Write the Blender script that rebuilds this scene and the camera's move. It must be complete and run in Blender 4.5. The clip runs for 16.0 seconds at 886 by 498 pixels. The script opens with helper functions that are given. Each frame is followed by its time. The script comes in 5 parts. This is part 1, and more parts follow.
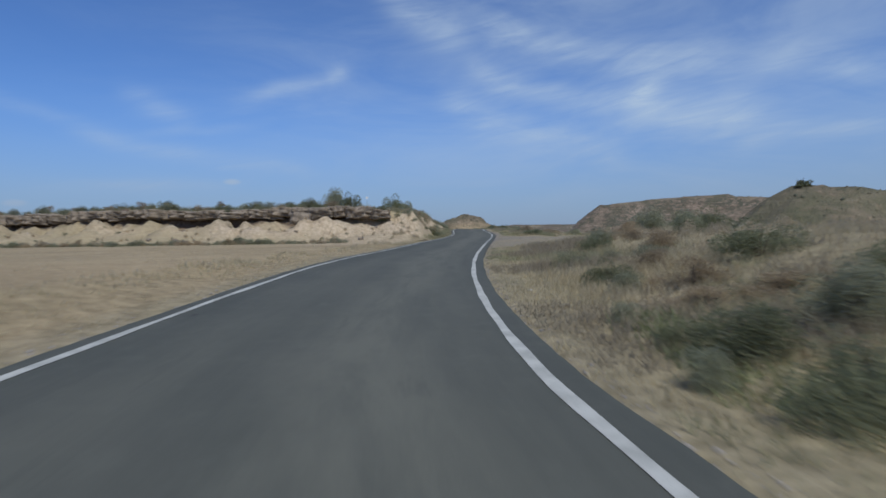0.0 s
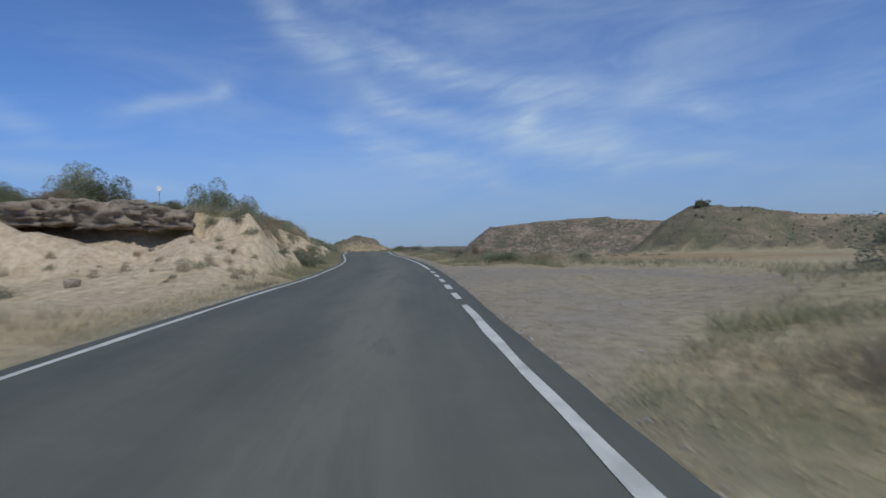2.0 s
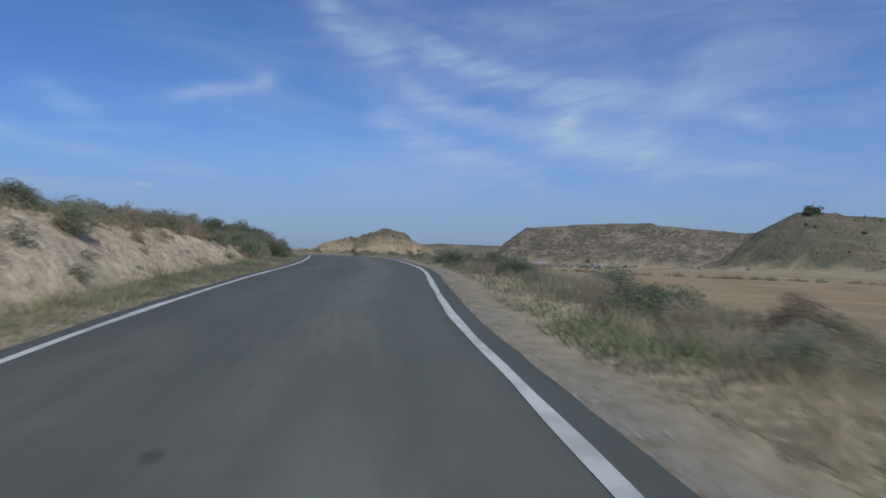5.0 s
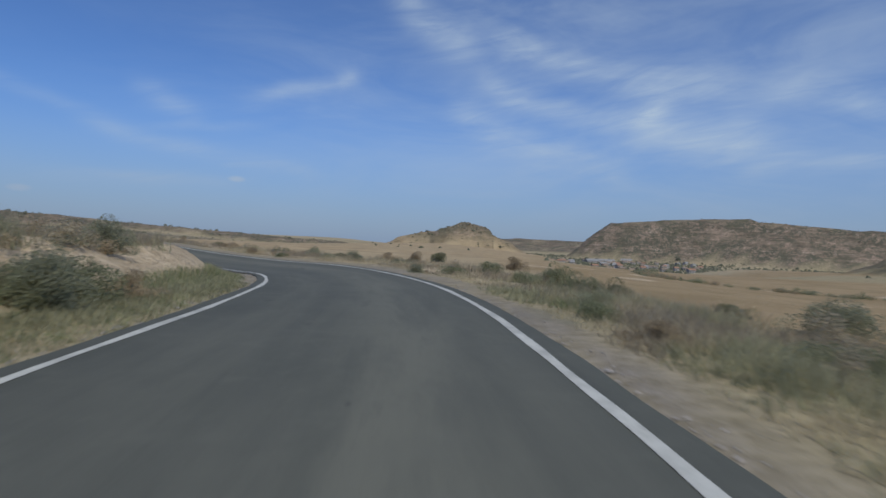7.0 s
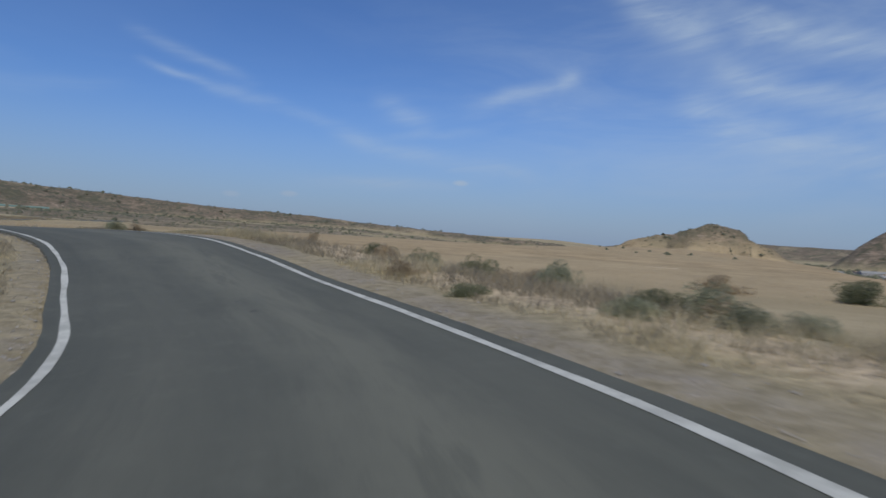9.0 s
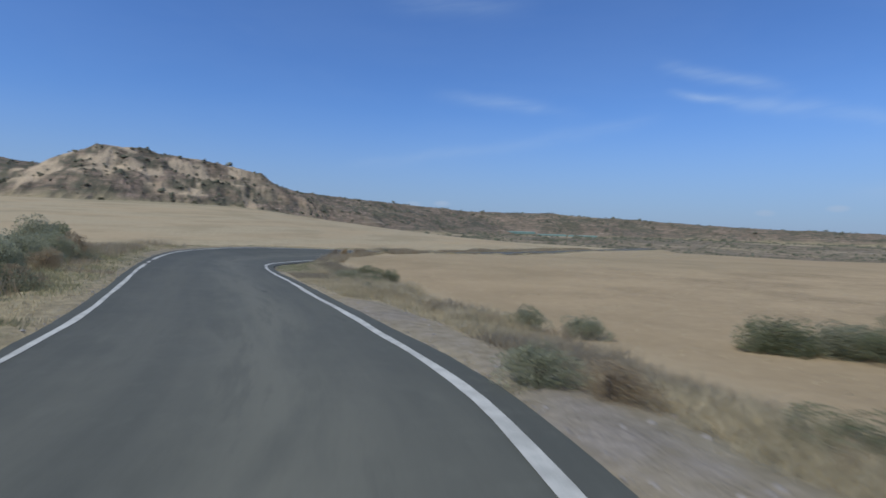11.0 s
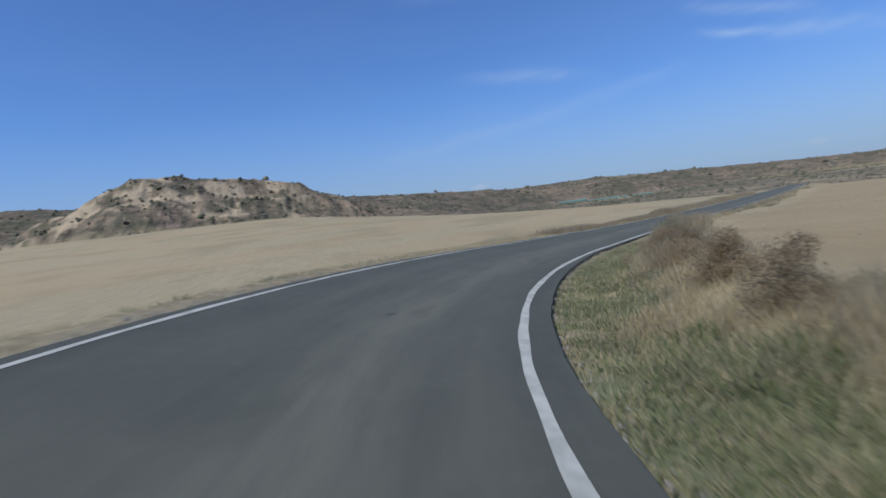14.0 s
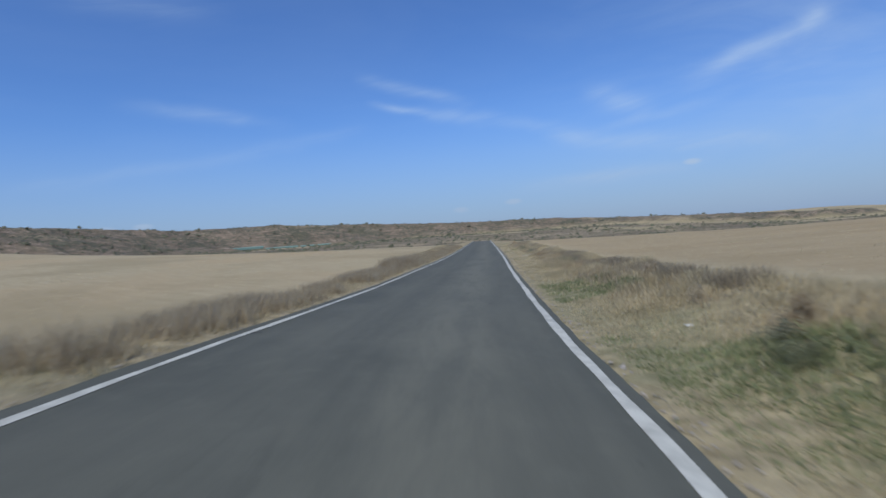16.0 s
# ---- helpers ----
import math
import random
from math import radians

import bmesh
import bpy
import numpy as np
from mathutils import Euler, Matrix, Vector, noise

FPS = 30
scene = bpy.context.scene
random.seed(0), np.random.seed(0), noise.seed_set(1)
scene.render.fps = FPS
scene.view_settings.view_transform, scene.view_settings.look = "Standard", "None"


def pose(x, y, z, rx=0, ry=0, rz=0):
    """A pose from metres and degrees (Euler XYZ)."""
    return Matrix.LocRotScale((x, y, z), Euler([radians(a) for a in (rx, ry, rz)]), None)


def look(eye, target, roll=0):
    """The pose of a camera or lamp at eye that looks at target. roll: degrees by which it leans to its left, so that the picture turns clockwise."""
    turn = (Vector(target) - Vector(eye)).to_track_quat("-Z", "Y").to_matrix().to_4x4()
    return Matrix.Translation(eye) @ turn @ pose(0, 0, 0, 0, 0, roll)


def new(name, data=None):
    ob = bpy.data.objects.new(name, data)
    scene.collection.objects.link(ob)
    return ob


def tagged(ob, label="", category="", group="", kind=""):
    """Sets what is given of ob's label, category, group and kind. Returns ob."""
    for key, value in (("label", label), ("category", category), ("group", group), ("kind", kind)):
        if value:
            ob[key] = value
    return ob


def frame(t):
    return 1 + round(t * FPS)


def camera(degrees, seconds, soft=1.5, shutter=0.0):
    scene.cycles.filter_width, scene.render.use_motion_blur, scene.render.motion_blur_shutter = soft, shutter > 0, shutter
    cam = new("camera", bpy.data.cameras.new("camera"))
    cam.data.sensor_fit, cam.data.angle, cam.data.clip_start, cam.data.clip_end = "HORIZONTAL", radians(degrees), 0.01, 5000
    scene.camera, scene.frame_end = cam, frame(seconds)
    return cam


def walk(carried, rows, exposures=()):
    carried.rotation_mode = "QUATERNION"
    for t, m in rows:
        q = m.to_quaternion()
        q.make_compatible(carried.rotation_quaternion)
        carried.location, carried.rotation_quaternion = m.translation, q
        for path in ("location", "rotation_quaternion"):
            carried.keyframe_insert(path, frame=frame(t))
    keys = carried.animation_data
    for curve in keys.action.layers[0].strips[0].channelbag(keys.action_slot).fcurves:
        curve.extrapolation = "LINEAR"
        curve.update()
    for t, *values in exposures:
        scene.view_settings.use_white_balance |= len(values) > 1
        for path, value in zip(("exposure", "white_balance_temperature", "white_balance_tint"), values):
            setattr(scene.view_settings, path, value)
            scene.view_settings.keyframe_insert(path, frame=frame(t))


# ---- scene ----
cam = camera(75.2, 16.0, soft=1.6, shutter=0.25)
# seconds, eye, then turn to the left from +y, pitch and roll in degrees
ROWS = [
    (0.0, 0.44, -0.09, 0.06, -0.09, -1.63, -0.88),
    (0.5, 0.02, 7.87, 0.01, -2.71, -2.08, -1.77),
    (1.0, 0.07, 15.82, 0.05, -5.42, -0.28, -3.75),
    (1.5, 0.39, 23.71, 0.16, -8.45, -0.65, -2.30),
    (2.0, 1.09, 31.64, 0.31, -10.89, 0.38, -1.34),
    (2.5, 2.08, 39.69, 0.51, -11.50, 1.03, -0.61),
    (3.0, 3.01, 47.86, 0.70, -11.77, 0.49, 1.08),
    (3.5, 3.82, 56.06, 0.86, -10.78, 0.71, 2.00),
    (4.0, 4.55, 64.06, 1.00, -9.26, 0.53, 2.42),
    (4.7, 5.35, 74.90, 1.21, -8.57, 0.21, 1.87),
    (5.2, 5.59, 82.43, 1.42, -6.97, 0.10, 1.73),
    (5.7, 5.74, 89.86, 1.65, -5.03, -0.03, 1.62),
    (6.3, 6.31, 98.56, 1.91, -2.72, -0.17, 1.48),
    (6.5, 6.45, 101.41, 1.97, -2.09, -0.30, 1.68),
    (7.0, 5.91, 108.48, 2.01, -0.06, -0.71, 2.49),
    (7.5, 5.10, 115.41, 2.07, 2.32, -0.88, 1.91),
    (8.0, 3.84, 122.16, 2.05, 6.85, -1.78, 2.45),
    (8.5, 1.85, 128.60, 1.97, 13.49, -2.32, 3.26),
    (8.7, 0.91, 131.15, 1.92, 16.49, -1.76, 3.71),
    (9.2, -2.19, 137.11, 1.83, 24.89, -1.71, 2.98),
    (9.7, -6.36, 142.19, 1.85, 36.40, -1.65, 2.53),
    (10.2, -11.41, 146.61, 2.15, 49.57, -1.59, 2.23),
    (10.8, -17.93, 151.20, 2.63, 65.87, -1.52, 2.02),
    (11.0, -20.40, 152.20, 2.70, 70.83, -1.59, 1.59),
    (11.5, -26.84, 152.79, 2.52, 81.55, -2.38, 0.67),
    (12.0, -33.56, 152.41, 2.35, 88.99, -2.31, -0.75),
    (12.5, -40.65, 151.90, 2.27, 89.55, -1.81, -2.75),
    (13.0, -48.12, 151.67, 2.17, 86.83, -1.89, -4.59),
    (13.5, -55.89, 152.15, 2.02, 82.27, -2.30, -5.30),
    (14.0, -63.79, 153.56, 1.82, 75.52, -2.69, -7.62),
    (14.5, -71.58, 156.06, 1.60, 67.52, -3.06, -8.99),
    (15.0, -79.07, 159.58, 1.41, 59.07, -2.16, -8.18),
    (15.5, -86.04, 164.08, 1.27, 52.22, -1.36, -5.25),
    (16.0, -92.50, 169.34, 1.13, 43.79, -1.24, -4.51),
]


def eye_pose(x, y, z, turn, pitch, roll):
    return Matrix.Translation((x, y, z)) @ Euler((radians(90 + pitch), 0, radians(turn))).to_matrix().to_4x4() @ pose(0, 0, 0, 0, 0, roll)


walk(cam, [(r[0], eye_pose(*r[1:])) for r in ROWS], exposures=[(0.0, -0.14, 6120, 6), (2.0, -0.13, 6080, 6), (3.4, -0.18, 5880, 6), (4.2, -0.18, 5880, 6), (6.5, -0.18, 6230, 6), (8.7, -0.18, 6400, 6), (11.0, 0.05, 6120, 6), (12.5, 0.12, 6120, 6), (16.0, 0.1, 6120, 6)])

# ---- light ----
SUN_TURN, SUN_HIGH = 160.0, 52.0  # degrees clockwise from +y, degrees above the horizon
world = bpy.data.worlds.new("sky")
scene.world = world
world.use_nodes = True


class Nodes:
    """A short way to write node trees."""

    def __init__(self, tree):
        self.tree = tree

    def add(self, kind, links=None, **values):
        n = self.tree.nodes.new(kind)
        for key, v in values.items():
            if key == "op":
                n.operation = v
            elif key == "blend":
                n.blend_type = v
            elif key == "kind":
                n.data_type = v
            elif key == "mode":
                n.interpolation_type = v
        for key, v in (links or {}).items():
            self.put(n.inputs[key], v)
        return n

    def put(self, socket, v):
        if isinstance(v, bpy.types.NodeSocket):
            self.tree.links.new(v, socket)
        else:
            socket.default_value = v

    def math(self, op, a, b=0.0, c=0.0):
        n = self.add("ShaderNodeMath", {0: a, 1: b, 2: c}, op=op)
        return n.outputs[0]

    def noise(self, at, scale, detail=4.0, rough=0.55, distort=0.0):
        return self.add("ShaderNodeTexNoise", {"Vector": at, "Scale": scale, "Detail": detail, "Roughness": rough, "Distortion": distort}).outputs["Fac"]

    def span(self, v, a, b, lo=0.0, hi=1.0, smooth=True):
        n = self.add("ShaderNodeMapRange", {"Value": v, "From Min": a, "From Max": b, "To Min": lo, "To Max": hi}, mode="SMOOTHSTEP" if smooth else "LINEAR")
        return n.outputs["Result"]

    def mix(self, fac, a, b, blend="MIX"):
        n = self.tree.nodes.new("ShaderNodeMix")
        n.data_type, n.blend_type = "RGBA", blend
        self.put(n.inputs[0], fac)
        self.put(n.inputs[6], a)
        self.put(n.inputs[7], b)
        return n.outputs[2]

    def scaled(self, at, x, y, z):
        return self.add("ShaderNodeMapping", {"Vector": at, "Scale": (x, y, z)}).outputs["Vector"]


def build_sky():
    t = world.node_tree
    t.nodes.clear()
    n = Nodes(t)
    sky = t.nodes.new("ShaderNodeTexSky")
    sky.sky_type = "NISHITA"
    sky.sun_disc = False
    sky.sun_elevation = radians(SUN_HIGH)
    sky.sun_rotation = radians(SUN_TURN)
    sky.altitude, sky.air_density, sky.dust_density, sky.ozone_density = 300, 1.0, 0.7, 1.6
    way = t.nodes.new("ShaderNodeTexCoord").outputs["Generated"]
    part = n.add("ShaderNodeSeparateXYZ", {0: way})
    x, y, z = part.outputs
    turn = n.math("MULTIPLY", n.math("ARCTAN2", n.math("MULTIPLY", x, -1.0), y), 180 / math.pi)  # to the left from +y
    high = n.math("MULTIPLY", n.math("ARCSINE", z), 180 / math.pi)
    bend = n.noise(way, 4.5, 3.0, 0.5, 0.3)
    fibre = n.add("ShaderNodeCombineXYZ", {0: n.math("MULTIPLY", turn, 0.07), 1: n.math("MULTIPLY", n.math("ADD", high, n.math("MULTIPLY", turn, 0.2)), 0.42), 2: 0.0}).outputs[0]
    fine = n.noise(fibre, 1.3, 5.0, 0.6, 0.9)
    wob = n.math("MULTIPLY", n.math("SUBTRACT", bend, 0.5), 2.6)
    cover = None
    # wisps of cirrus: from (turn, height) to (turn, height) in degrees, half thickness, strength
    wisps = [
        (6.9, 24.2, 2.2, 20.5, 1.5, 0.42), (2.2, 20.5, -3.5, 18.2, 1.5, 0.42), (-3.4, 20.4, -9.0, 18.0, 1.3, 0.36),
        (-9.0, 18.0, -18.1, 15.8, 1.3, 0.36), (-18.1, 15.8, -27.6, 14.4, 1.3, 0.36), (-2.4, 16.4, -6.2, 14.1, 1.2, 0.38),
        (-6.2, 14.1, -12.0, 12.6, 1.2, 0.38), (-12.0, 12.6, -18.3, 12.0, 1.2, 0.38), (-17.3, 12.0, -21.4, 14.3, 0.9, 0.5),
        (-18.3, 12.0, -23.2, 10.3, 1.8, 0.42), (-23.2, 10.3, -29.9, 11.5, 1.8, 0.42), (0.2, 13.7, -4.9, 10.6, 1.3, 0.34),
        (-4.9, 10.6, -14.3, 8.1, 1.3, 0.34), (-14.3, 8.1, -18.0, 7.1, 1.3, 0.34), (-27.5, 14.0, -33.6, 14.4, 1.2, 0.3),
        (-32.2, 14.2, -38.3, 11.5, 1.0, 0.28), (-26.6, 6.9, -30.9, 8.1, 0.7, 0.3), (-30.9, 8.1, -38.4, 8.5, 0.7, 0.3),
        (-21.4, 9.1, -31.6, 9.5, 0.9, 0.26), (29.2, 12.5, 23.0, 10.7, 0.9, 0.32), (19.6, 12.2, 10.8, 14.5, 0.7, 0.36),
        (10.8, 14.5, 8.9, 15.8, 0.7, 0.36), (33.0, 9.1, 25.7, 7.7, 0.75, 0.3), (25.7, 7.7, 18.4, 6.6, 0.75, 0.3),
        (18.4, 6.6, 12.1, 5.3, 0.75, 0.3), (28.0, 9.2, 16.0, 10.5, 0.4, 0.22), (37.7, 3.6, 19.3, 5.0, 0.6, 0.18),
        (81.0, 6.0, 73.0, 7.5, 0.5, 0.11), (73.0, 7.5, 66.2, 8.6, 0.5, 0.11),
        (66.2, 8.6, 59.5, 10.0, 0.5, 0.11), (59.5, 10.0, 50.3, 10.7, 0.5, 0.11), (51.1, 15.6, 46.1, 14.5, 0.5, 0.22),
        (46.1, 14.5, 40.1, 12.6, 0.5, 0.22), (49.9, 13.1, 44.6, 12.1, 0.35, 0.34), (44.6, 12.1, 31.0, 9.4, 0.55, 0.22),
        (37.4, 4.5, 19.0, 4.9, 0.45, 0.2), (77.5, 21.0, 63.6, 21.6, 0.9, 0.16),
        (72.0, 13.2, 58.8, 11.9, 0.5, 0.2),
    ]
    starts, stops = {w[:2] for w in wisps}, {w[2:4] for w in wisps}
    for a0, h0, a1, h1, thick, power in wisps:
        d0, d1 = a1 - a0, h1 - h0
        size = math.hypot(d0, d1)
        pa = n.math("SUBTRACT", turn, a0)
        ph = n.math("SUBTRACT", n.math("ADD", high, wob), h0)
        along = n.math("DIVIDE", n.math("ADD", n.math("MULTIPLY", pa, d0 / size), n.math("MULTIPLY", ph, d1 / size)), size)
        over = n.math("DIVIDE", n.math("SUBTRACT", n.math("MULTIPLY", ph, d0 / size), n.math("MULTIPLY", pa, d1 / size)), thick * 1.1)
        body = n.math("POWER", 2.718, n.math("MULTIPLY", n.math("MULTIPLY", over, over), -1.0))
        f = min(0.4, 1.5 / size)  # joints overlap and blend, free ends thin out
        first = (-f, f) if (a0, h0) in stops else (-0.15, 0.5)
        last = (1 + f, 1 - f) if (a1, h1) in starts else (1.2, 0.5)
        ends = n.math("MULTIPLY", n.span(along, *first), n.span(along, *last))
        one = n.math("MULTIPLY", n.math("MULTIPLY", body, ends), power * 0.82)
        cover = one if cover is None else n.math("ADD", cover, one)
    veil = n.math("MULTIPLY", n.span(n.noise(n.scaled(way, 1.0, 1.0, 4.0), 3.0, 5.0, 0.6, 0.6), 0.3, 0.75, 0.25, 1.0), n.span(turn, 40.0, -8.0, 0.03, 0.36))
    cover = n.math("MULTIPLY", cover, n.span(fine, 0.25, 0.72, 0.3, 1.35, False))
    cover = n.math("ADD", cover, n.math("MULTIPLY", veil, n.span(fine, 0.25, 0.75, 0.8, 1.1, False)))
    # small far cumulus low over the hills
    for a0, h0, wide, tall in ((73.9, 2.80, 0.9, 0.33), (71.1, 2.93, 0.9, 0.33), (36.5, 2.89, 0.9, 0.33), (41.7, 2.49, 0.9, 0.33), (19.9, 5.02, 0.9, 0.33)):
        pa = n.math("DIVIDE", n.math("SUBTRACT", turn, a0), wide)
        ph = n.math("DIVIDE", n.math("SUBTRACT", high, h0), tall)
        d = n.math("ADD", n.math("MULTIPLY", pa, pa), n.math("MULTIPLY", ph, ph))
        cover = n.math("ADD", cover, n.math("MULTIPLY", n.span(n.math("ADD", d, n.math("MULTIPLY", fine, 1.2)), 1.9, 0.4), 0.65))
    cover = n.math("MULTIPLY", n.math("MINIMUM", cover, 0.9), n.span(high, 0.0, 4.0, 0.5, 1.0))
    tint = n.mix(1.0, sky.outputs[0], SKY_TINT, "MULTIPLY")
    colour = n.mix(cover, tint, CLOUD)
    low = n.span(high, 13.0, -1.0)
    colour = n.mix(n.math("MULTIPLY", low, 0.75), colour, HAZE)
    back = n.add("ShaderNodeBackground", {"Color": colour, "Strength": SKY_POWER})
    out = t.nodes.new("ShaderNodeOutputWorld")
    t.links.new(back.outputs[0], out.inputs[0])


SKY_POWER = 0.1
SKY_TINT = (0.55, 0.765, 1.19, 1.0)
CLOUD = (5.5, 6.4, 7.5, 1.0)
HAZE = (2.65, 3.3, 4.8, 1.0)
build_sky()

sun = new("sun", bpy.data.lights.new("sun", "SUN"))
sun.data.energy, sun.data.angle, sun.data.color = 2.9, radians(0.53), (1.0, 0.94, 0.86)
toward = Vector((math.sin(radians(SUN_TURN)) * math.cos(radians(SUN_HIGH)), math.cos(radians(SUN_TURN)) * math.cos(radians(SUN_HIGH)), math.sin(radians(SUN_HIGH))))
sun.matrix_world = look(toward * 50, (0, 0, 0))


# ---- materials ----
def surface(name, rough=0.9, metal=0.0, spec=0.3):
    m = bpy.data.materials.new(name)
    m.use_nodes = True
    n = Nodes(m.node_tree)
    b = m.node_tree.nodes["Principled BSDF"]
    b.inputs["Roughness"].default_value = rough
    b.inputs["Metallic"].default_value = metal
    b.inputs["Specular IOR Level"].default_value = spec
    at = m.node_tree.nodes.new("ShaderNodeTexCoord").outputs["Object"]
    return m, n, b, at


def bump(n, b, height, strength, distance):
    k = n.add("ShaderNodeBump", {"Height": height, "Strength": strength, "Distance": distance})
    n.put(b.inputs["Normal"], k.outputs[0])


def plain(name, dark, light, scale, rough=0.9, grain=0.02, metal=0.0, spec=0.3, vary=0.0, thin=0.0):
    """Two tones by noise at two scales, with a bump, and a tone of its own for each object."""
    m, n, b, at = surface(name, rough, metal, spec)
    f = n.math("ADD", n.math("MULTIPLY", n.noise(at, scale), 0.6), n.math("MULTIPLY", n.noise(at, scale * 9.0), 0.4))
    c = n.mix(n.span(f, 0.32, 0.68), (*dark, 1.0), (*light, 1.0))
    if vary:
        r = m.node_tree.nodes.new("ShaderNodeObjectInfo").outputs["Random"]
        c = n.mix(1.0, c, n.add("ShaderNodeCombineColor", {i: n.span(r, 0, 1, 1 - vary, 1 + vary, False) for i in range(3)}).outputs[0], "MULTIPLY")
    n.put(b.inputs["Base Color"], c)
    bump(n, b, f, 0.5, grain)
    if thin:
        through_leaf = n.add("ShaderNodeBsdfTranslucent", {"Color": c})
        both = n.add("ShaderNodeMixShader", {0: thin, 1: b.outputs[0], 2: through_leaf.outputs[0]})
        m.node_tree.links.new(both.outputs[0], m.node_tree.nodes["Material Output"].inputs[0])
    return m


def asphalt_material():
    m, n, b, at = surface("asphalt", 0.85, 0.0, 0.3)
    uv = m.node_tree.nodes.new("ShaderNodeUVMap").outputs[0]  # across in metres, along in metres
    streak = n.noise(n.scaled(uv, 1.6, 0.05, 1.0), 2.2, 5.0, 0.62)
    blot = n.noise(at, 0.3, 6.0, 0.66)
    patch = n.noise(n.scaled(uv, 1.0, 0.16, 1.0), 0.9, 6.0, 0.68, 0.3)
    mottle = n.noise(at, 2.6, 5.0, 0.7)
    stone = n.noise(at, 60.0, 2.0, 0.6)
    across = n.add("ShaderNodeSeparateXYZ", {0: uv}).outputs[0]
    wander = n.math("ADD", across, n.math("MULTIPLY", n.math("SUBTRACT", blot, 0.5), 1.3))
    # dust-pale strip on the driven side of the middle, a fainter one on the other side
    worn = None
    for u0, wide, power in ((0.75, 0.95, 1.0), (-1.3, 0.55, 0.4), (2.1, 0.3, 0.25)):
        d = n.math("DIVIDE", n.math("SUBTRACT", wander, u0), wide)
        g = n.math("MULTIPLY", n.math("POWER", 2.718, n.math("MULTIPLY", n.math("MULTIPLY", d, d), -1.0)), power)
        worn = g if worn is None else n.math("ADD", worn, g)
    c = n.mix(n.span(n.math("ADD", n.math("MULTIPLY", streak, 0.45), n.math("MULTIPLY", blot, 0.55)), 0.3, 0.7), (0.071, 0.073, 0.059, 1), (0.098, 0.098, 0.078, 1))
    c = n.mix(n.math("MULTIPLY", worn, n.span(patch, 0.34, 0.6, 0.3, 0.95)), c, (0.144, 0.141, 0.107, 1))
    c = n.mix(n.span(mottle, 0.5, 0.72, 0.0, 0.3), c, (0.138, 0.137, 0.108, 1))
    c = n.mix(n.span(patch, 0.56, 0.66, 0.0, 0.4), c, (0.068, 0.069, 0.056, 1))
    c = n.mix(n.span(stone, 0.55, 0.8, 0.0, 0.3), c, (0.177, 0.173, 0.146, 1))
    # scattered dark spots of tar
    c = n.mix(n.span(n.noise(n.scaled(uv, 1.0, 0.5, 1.0), 1.9, 2.0, 0.5), 0.72, 0.76, 0.0, 0.55), c, (0.039, 0.038, 0.034, 1))
    n.put(b.inputs["Base Color"], c)
    bump(n, b, stone, 0.35, 0.006)
    return m


def paint_material():
    m, n, b, at = surface("road_paint", 0.75)
    f = n.noise(at, 2.2, 6.0, 0.7)
    g = n.noise(at, 45.0, 3.0, 0.7)
    c = n.mix(n.span(f, 0.35, 0.62), (0.37, 0.362, 0.315, 1), (0.53, 0.52, 0.455, 1))
    c = n.mix(n.span(g, 0.62, 0.74, 0.0, 0.75), c, (0.16, 0.16, 0.16, 1))
    n.put(b.inputs["Base Color"], c)
    bump(n, b, g, 0.3, 0.004)
    return m


